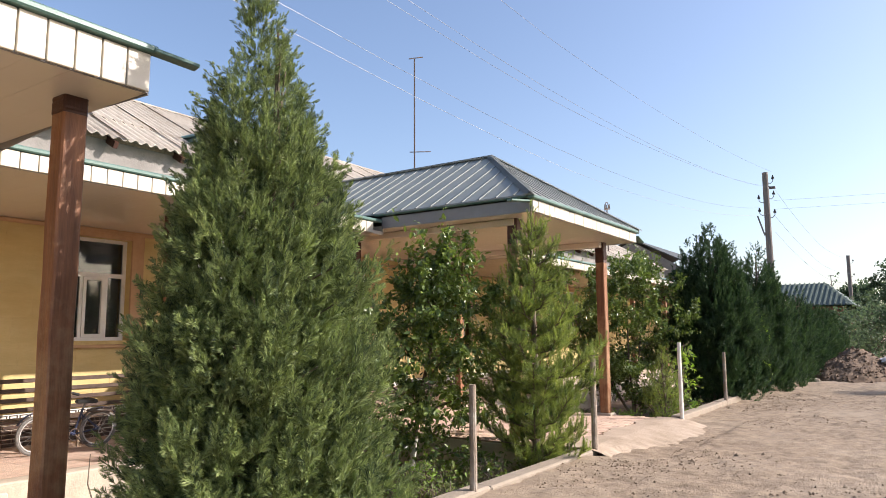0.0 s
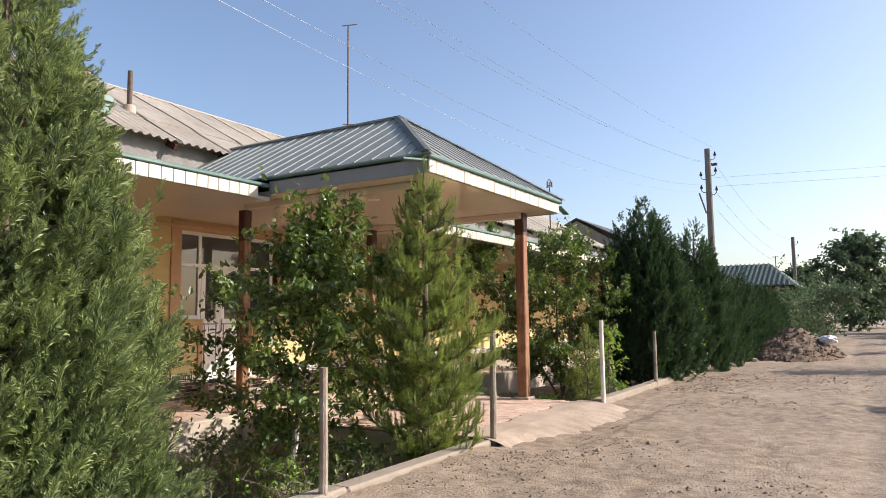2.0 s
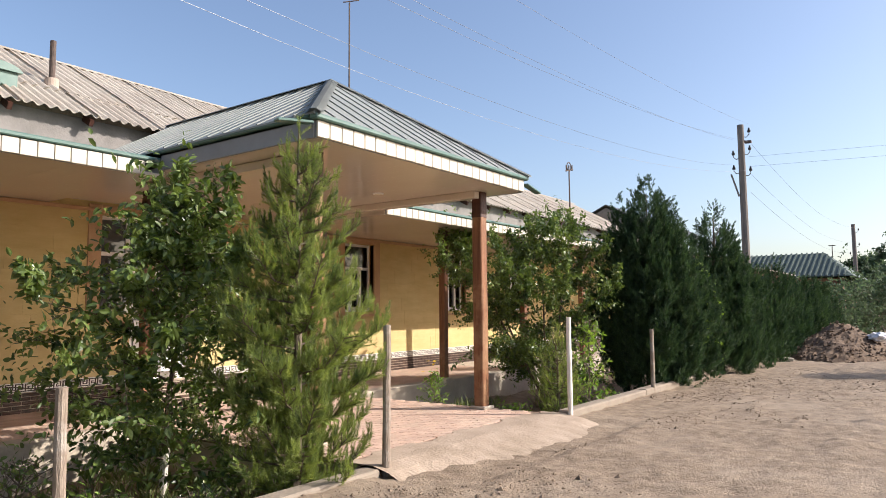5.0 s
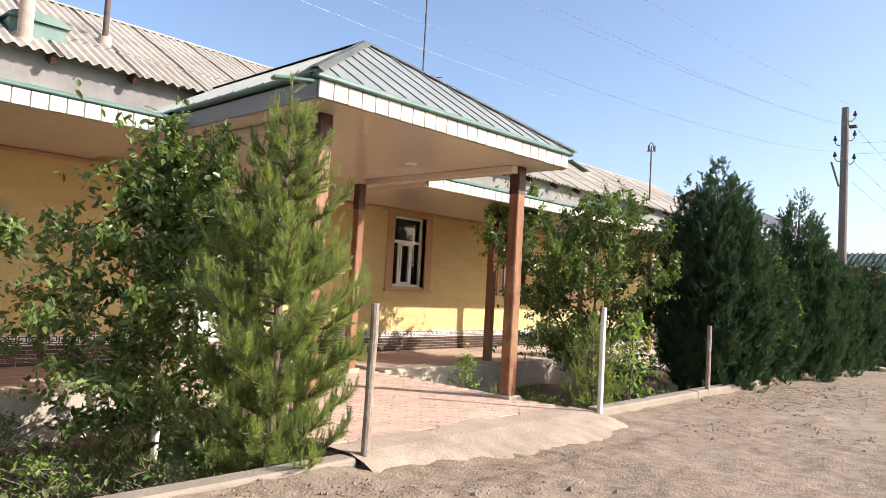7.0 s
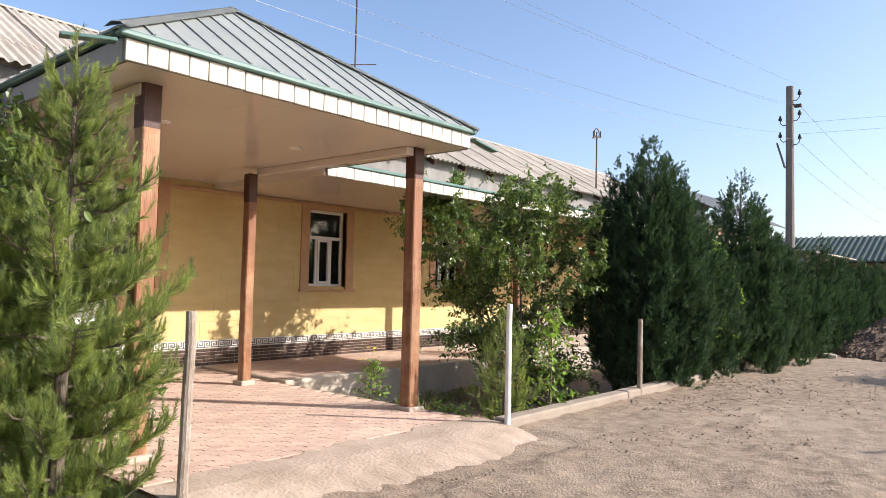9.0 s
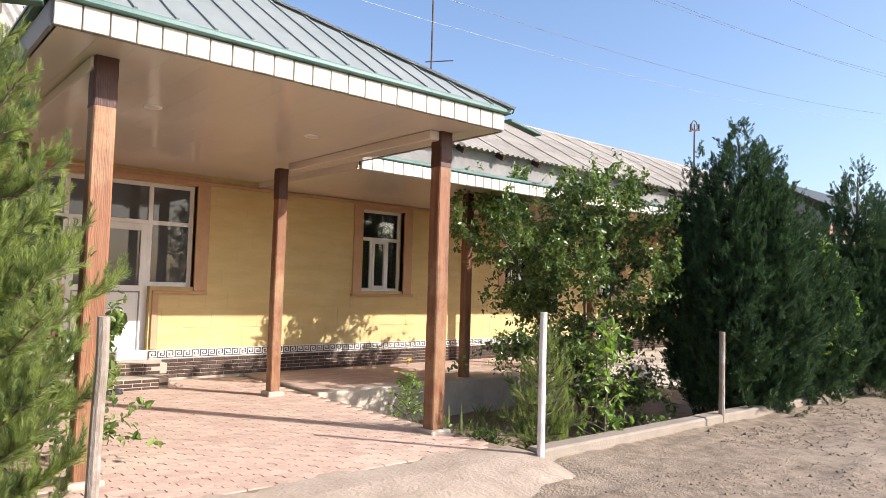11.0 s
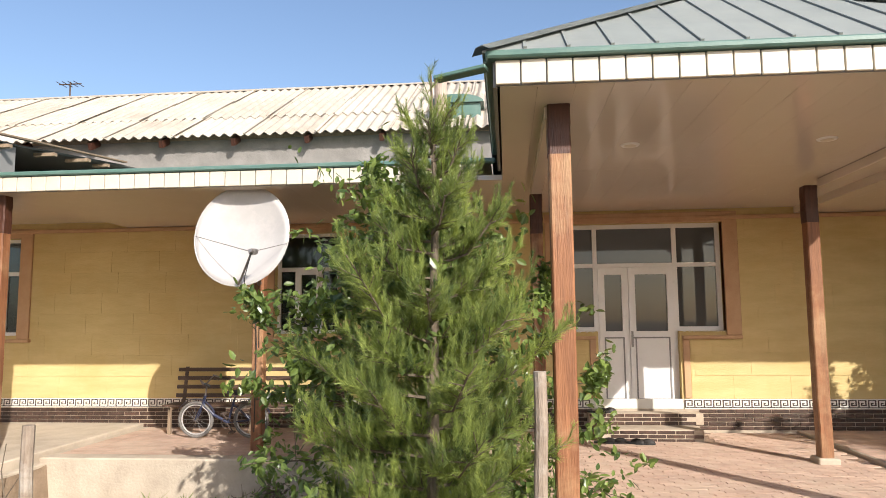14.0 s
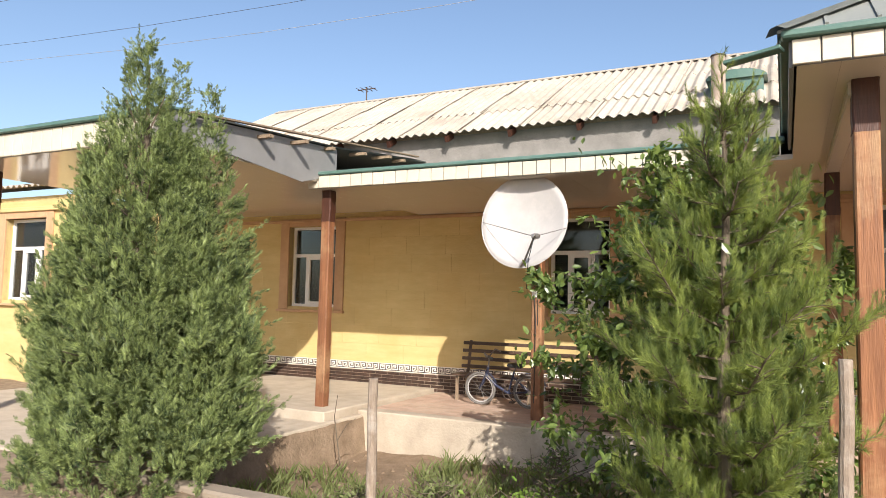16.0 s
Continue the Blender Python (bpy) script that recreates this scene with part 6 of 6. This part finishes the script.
for yy in (31.0, 35.0):
    for xx in (-4.7, -7.5):
        part("post", boxed(xx - .05, xx + .05, yy - .05, yy + .05, -0.4, 2.6), M["red_steel"], gate)
part("beam", boxed(-4.78, -4.62, 30.6, 37, 2.6, 2.75), M["red_steel"], gate)
part("wall_panel", boxed(-7.4, -4.8, 35.1, 35.2, -0.4, 2.6), M["red_steel"], gate)
bm = bmesh.new()
prism(bm, [(-4.4, 30.4, 2.78), (-4.4, 37.4, 2.78), (-8.2, 37.4, 3.15), (-8.2, 30.4, 3.15)], (0, 0, .04))
part("roof", bm, M["slate"], gate)

# ---- small repeated pieces ----
# slabs of the yellow cladding
slabs = [(h[0] - 0.195, h[1] + 0.195, h[2] - 0.12, 3.02) for h in WINDOWS] + [(SIDES[0][0] - 0.2, SIDES[1][1] + 0.2, 1.28, 3.06), (DOOR[0] - .13, DOOR[1] + .13, 0.3, 1.3)]
ROW_H, ROW_L = 0.306, 0.74
full_slab = mesh_of("wall_slab", boxed(0.0, 0.006, 0.0008, ROW_L - 0.0008, 0.0012, ROW_H - 0.0012, bevel=0.0015), M["plaster"])
count = 0
z = 0.49
row = 0
while z < 2.92:
    yy = Y_A + 0.02 - (ROW_L * 0.5 if row % 2 else 0) - 0.13 * (row % 3)
    while yy < Y_B:
        r = (max(yy, Y_A + .01), min(yy + ROW_L, Y_B - .01), z, min(z + ROW_H, 2.93))
        pieces = cut_rects(r, slabs)
        whole = len(pieces) == 1 and abs(pieces[0][1] - pieces[0][0] - ROW_L) < 1e-6 and abs(pieces[0][3] - pieces[0][2] - ROW_H) < 1e-6
        if yy < 17.5:
            for pc in pieces:
                if whole:
                    ob = new("wall_slab", full_slab)
                    ob.matrix_basis = pose(old, pc[0], pc[2])
                else:
                    ob = new("wall_slab", mesh_of("wall_slab", boxed(old, old + 0.006, pc[0] + .0008, pc[1] - .0008, pc[2] + .0012, pc[3] - .0012), M["plaster"]))
                ob.parent = wall_main
        yy += ROW_L
    z += ROW_H
    row += 1
bm = bmesh.new()
for pc in cut_rects((17.6, Y_B, 0.49, 2.93), slabs):
    box(bm, old, old + 0.008, *pc)
part("wall_slab", bm, M["plaster"], wall_main)

# dark brick-like tiles and the key-pattern band of the wall foot
foot = tagged(part("wall_foot", boxed(old + 0.001, old + 0.02, -1.2, 31.9, PLAT - .06, 0.352), M["mortar"]), "dark brick tile wall foot with pale joints", "wall", kind="structure")
BR_L, BR_H = 0.235, 0.055
brick_mesh = mesh_of("brick", boxed(0, 0.012, -BR_L / 2 + .005, BR_L / 2 - .005, -BR_H / 2 + .005, BR_H / 2 - .005, bevel=0.004), M["brick"])
rest = bmesh.new()
made = 0
for r in range(5):
    zz = 0.352 - BR_H * (r + .5)
    yy = -1.1 + (BR_L / 2 if r % 2 else 0)
    while yy < 31.7:
        if not (9.55 < yy < 10.9):
            if 3.0 < yy < 16.6 and made < 300:
                ob = new("brick", brick_mesh)
                ob.parent = foot
                ob.matrix_basis = pose(old + 0.0205, yy, zz)
                made += 1
            else:
                box(rest, old + 0.0205, old + 0.0325, yy - BR_L / 2 + .005, yy + BR_L / 2 - .005, zz - BR_H / 2 + .005, zz + BR_H / 2 - .005)
        yy += BR_L
tagged(part("brick_rest", rest, M["brick"], foot), kind="stuff")
KEY = 0.124
bm = boxed(0, 0.014, -KEY / 2, KEY / 2, 0, 0.13)
bm.faces.ensure_lookup_table()
def stroke(a0, a1, b0, b1):
    """One dark stroke of the key pattern on the tile, in tenths."""
    s = KEY / 10
    n0 = len(bm.faces)
    box(bm, 0.0142, 0.0155, -KEY / 2 + a0 * s, -KEY / 2 + a1 * s, 0.012 + b0 * 0.0106, 0.012 + b1 * 0.0106)
    bm.faces.ensure_lookup_table()
    for f_ in bm.faces[n0:]:
        f_.material_index = 1
for q in ((0, 10, 0, 1.2), (0, 8.6, 8.8, 10), (7.2, 8.6, 2.8, 8.8), (2.8, 7.2, 2.8, 4.0), (2.8, 4.2, 4.0, 6.6), (4.2, 5.8, 5.6, 6.6), (0, 1.4, 1.2, 8.8)):
    stroke(*q)
key_mesh = mesh_of("key_tile", bm, M["key_white"], M["key_dark"])
band = tagged(part("key_band", boxed(old + 0.001, old + 0.012, -1.2, 31.9, 0.356, 0.487), M["key_white"]), "white tile band with a dark key pattern", "trim", kind="structure")
yy, made = -0.9, 0
while yy < 31.7:
    if not (9.62 < yy < 10.88) and made < 290:
        ob = new("key_tile", key_mesh)
        ob.parent = band
        ob.matrix_basis = pose(old + 0.0125, yy, 0.357)
        made += 1
    yy += KEY

# interlocking pavers of the porch
PL, PW = 0.235, 0.118
def paver_outline(x0, y0):
    k_ = 0.034
    e = 0.0040
    a, b = x0 + 0.006, x0 + PL - 0.006
    c, d = y0 + e, y0 + PW - e
    return [(q, p) for p, q in ((a, c), (a, c + PW * .28), (a + k_, c + PW * .42), (a + k_, d), (b + k_, d), (b + k_, c + PW * .42), (b, c + PW * .28), (b, c))]
bm = bmesh.new()
prism(bm, [(px, py, 0) for px, py in paver_outline(0, 0)], (0, 0, 0.05))
paver_mesh = mesh_of("paver", bm, M["paver"])
paving = tagged(part("paving", boxed(old + 0.05, -3.47, 8.51, 12.25, 0.021, 0.042), M["sand"]), "pink interlocking concrete pavers on the porch", "pavement", kind="structure")
rest_v, rest_f = [], []
made = 0
r = 0
xx = -3.80
g = np.random.RandomState(8)
while xx > old + 0.06:
    yy = 8.52 + (PL / 2 if r % 2 else 0)
    while yy < 12.24 - PL - 0.034:
        dz = 0.004 + g.uniform(0, .003)
        if not (xx < old + 0.80 and 9.3 < yy < 10.98):
            if made < 300:
                ob = new("paver", paver_mesh)
                ob.parent = paving
                ob.matrix_basis = pose(xx, yy, dz)
                made += 1
            else:
                o_ = paver_outline(yy, xx)
                k0 = len(rest_v)
                rest_v += [(px, py, dz + .05) for px, py in o_] + [(px, py, dz + .03) for px, py in o_]
                rest_f.append((k0, k0 + 1, k0 + 6, k0 + 7))
                rest_f.append((k0 + 1, k0 + 2, k0 + 5, k0 + 6))
                rest_f.append((k0 + 2, k0 + 3, k0 + 4, k0 + 5))
                for s_ in range(8):
                    rest_f.append((k0 + s_, k0 + 8 + s_, k0 + 8 + (s_ + 1) % 8, k0 + (s_ + 1) % 8))
        yy += PL
    xx -= PW
    r += 1
for y_a, y_b in ((3.3, 8.46), (12.3, 17.8)):
    yy = y_a
    r = 0
    while yy < y_b - .2:
        xx = old + 0.05
        while xx < -7.3:
            o_ = [(xx + .003, yy + .003), (xx + .117, yy + .003), (xx + .117, yy + .237), (xx + .003, yy + .237)]
            k0 = len(rest_v)
            rest_v += [(px, py, PLAT + .004) for px, py in o_]
            rest_f.append((k0, k0 + 1, k0 + 2, k0 + 3))
            xx += .12
        yy += .24
        r += 1
pv = quads_mesh("paver_rest", np.array(rest_v), np.array(rest_f), M["paver_i"])
tagged(part("paver_rest", pv, None, paving), kind="stuff")
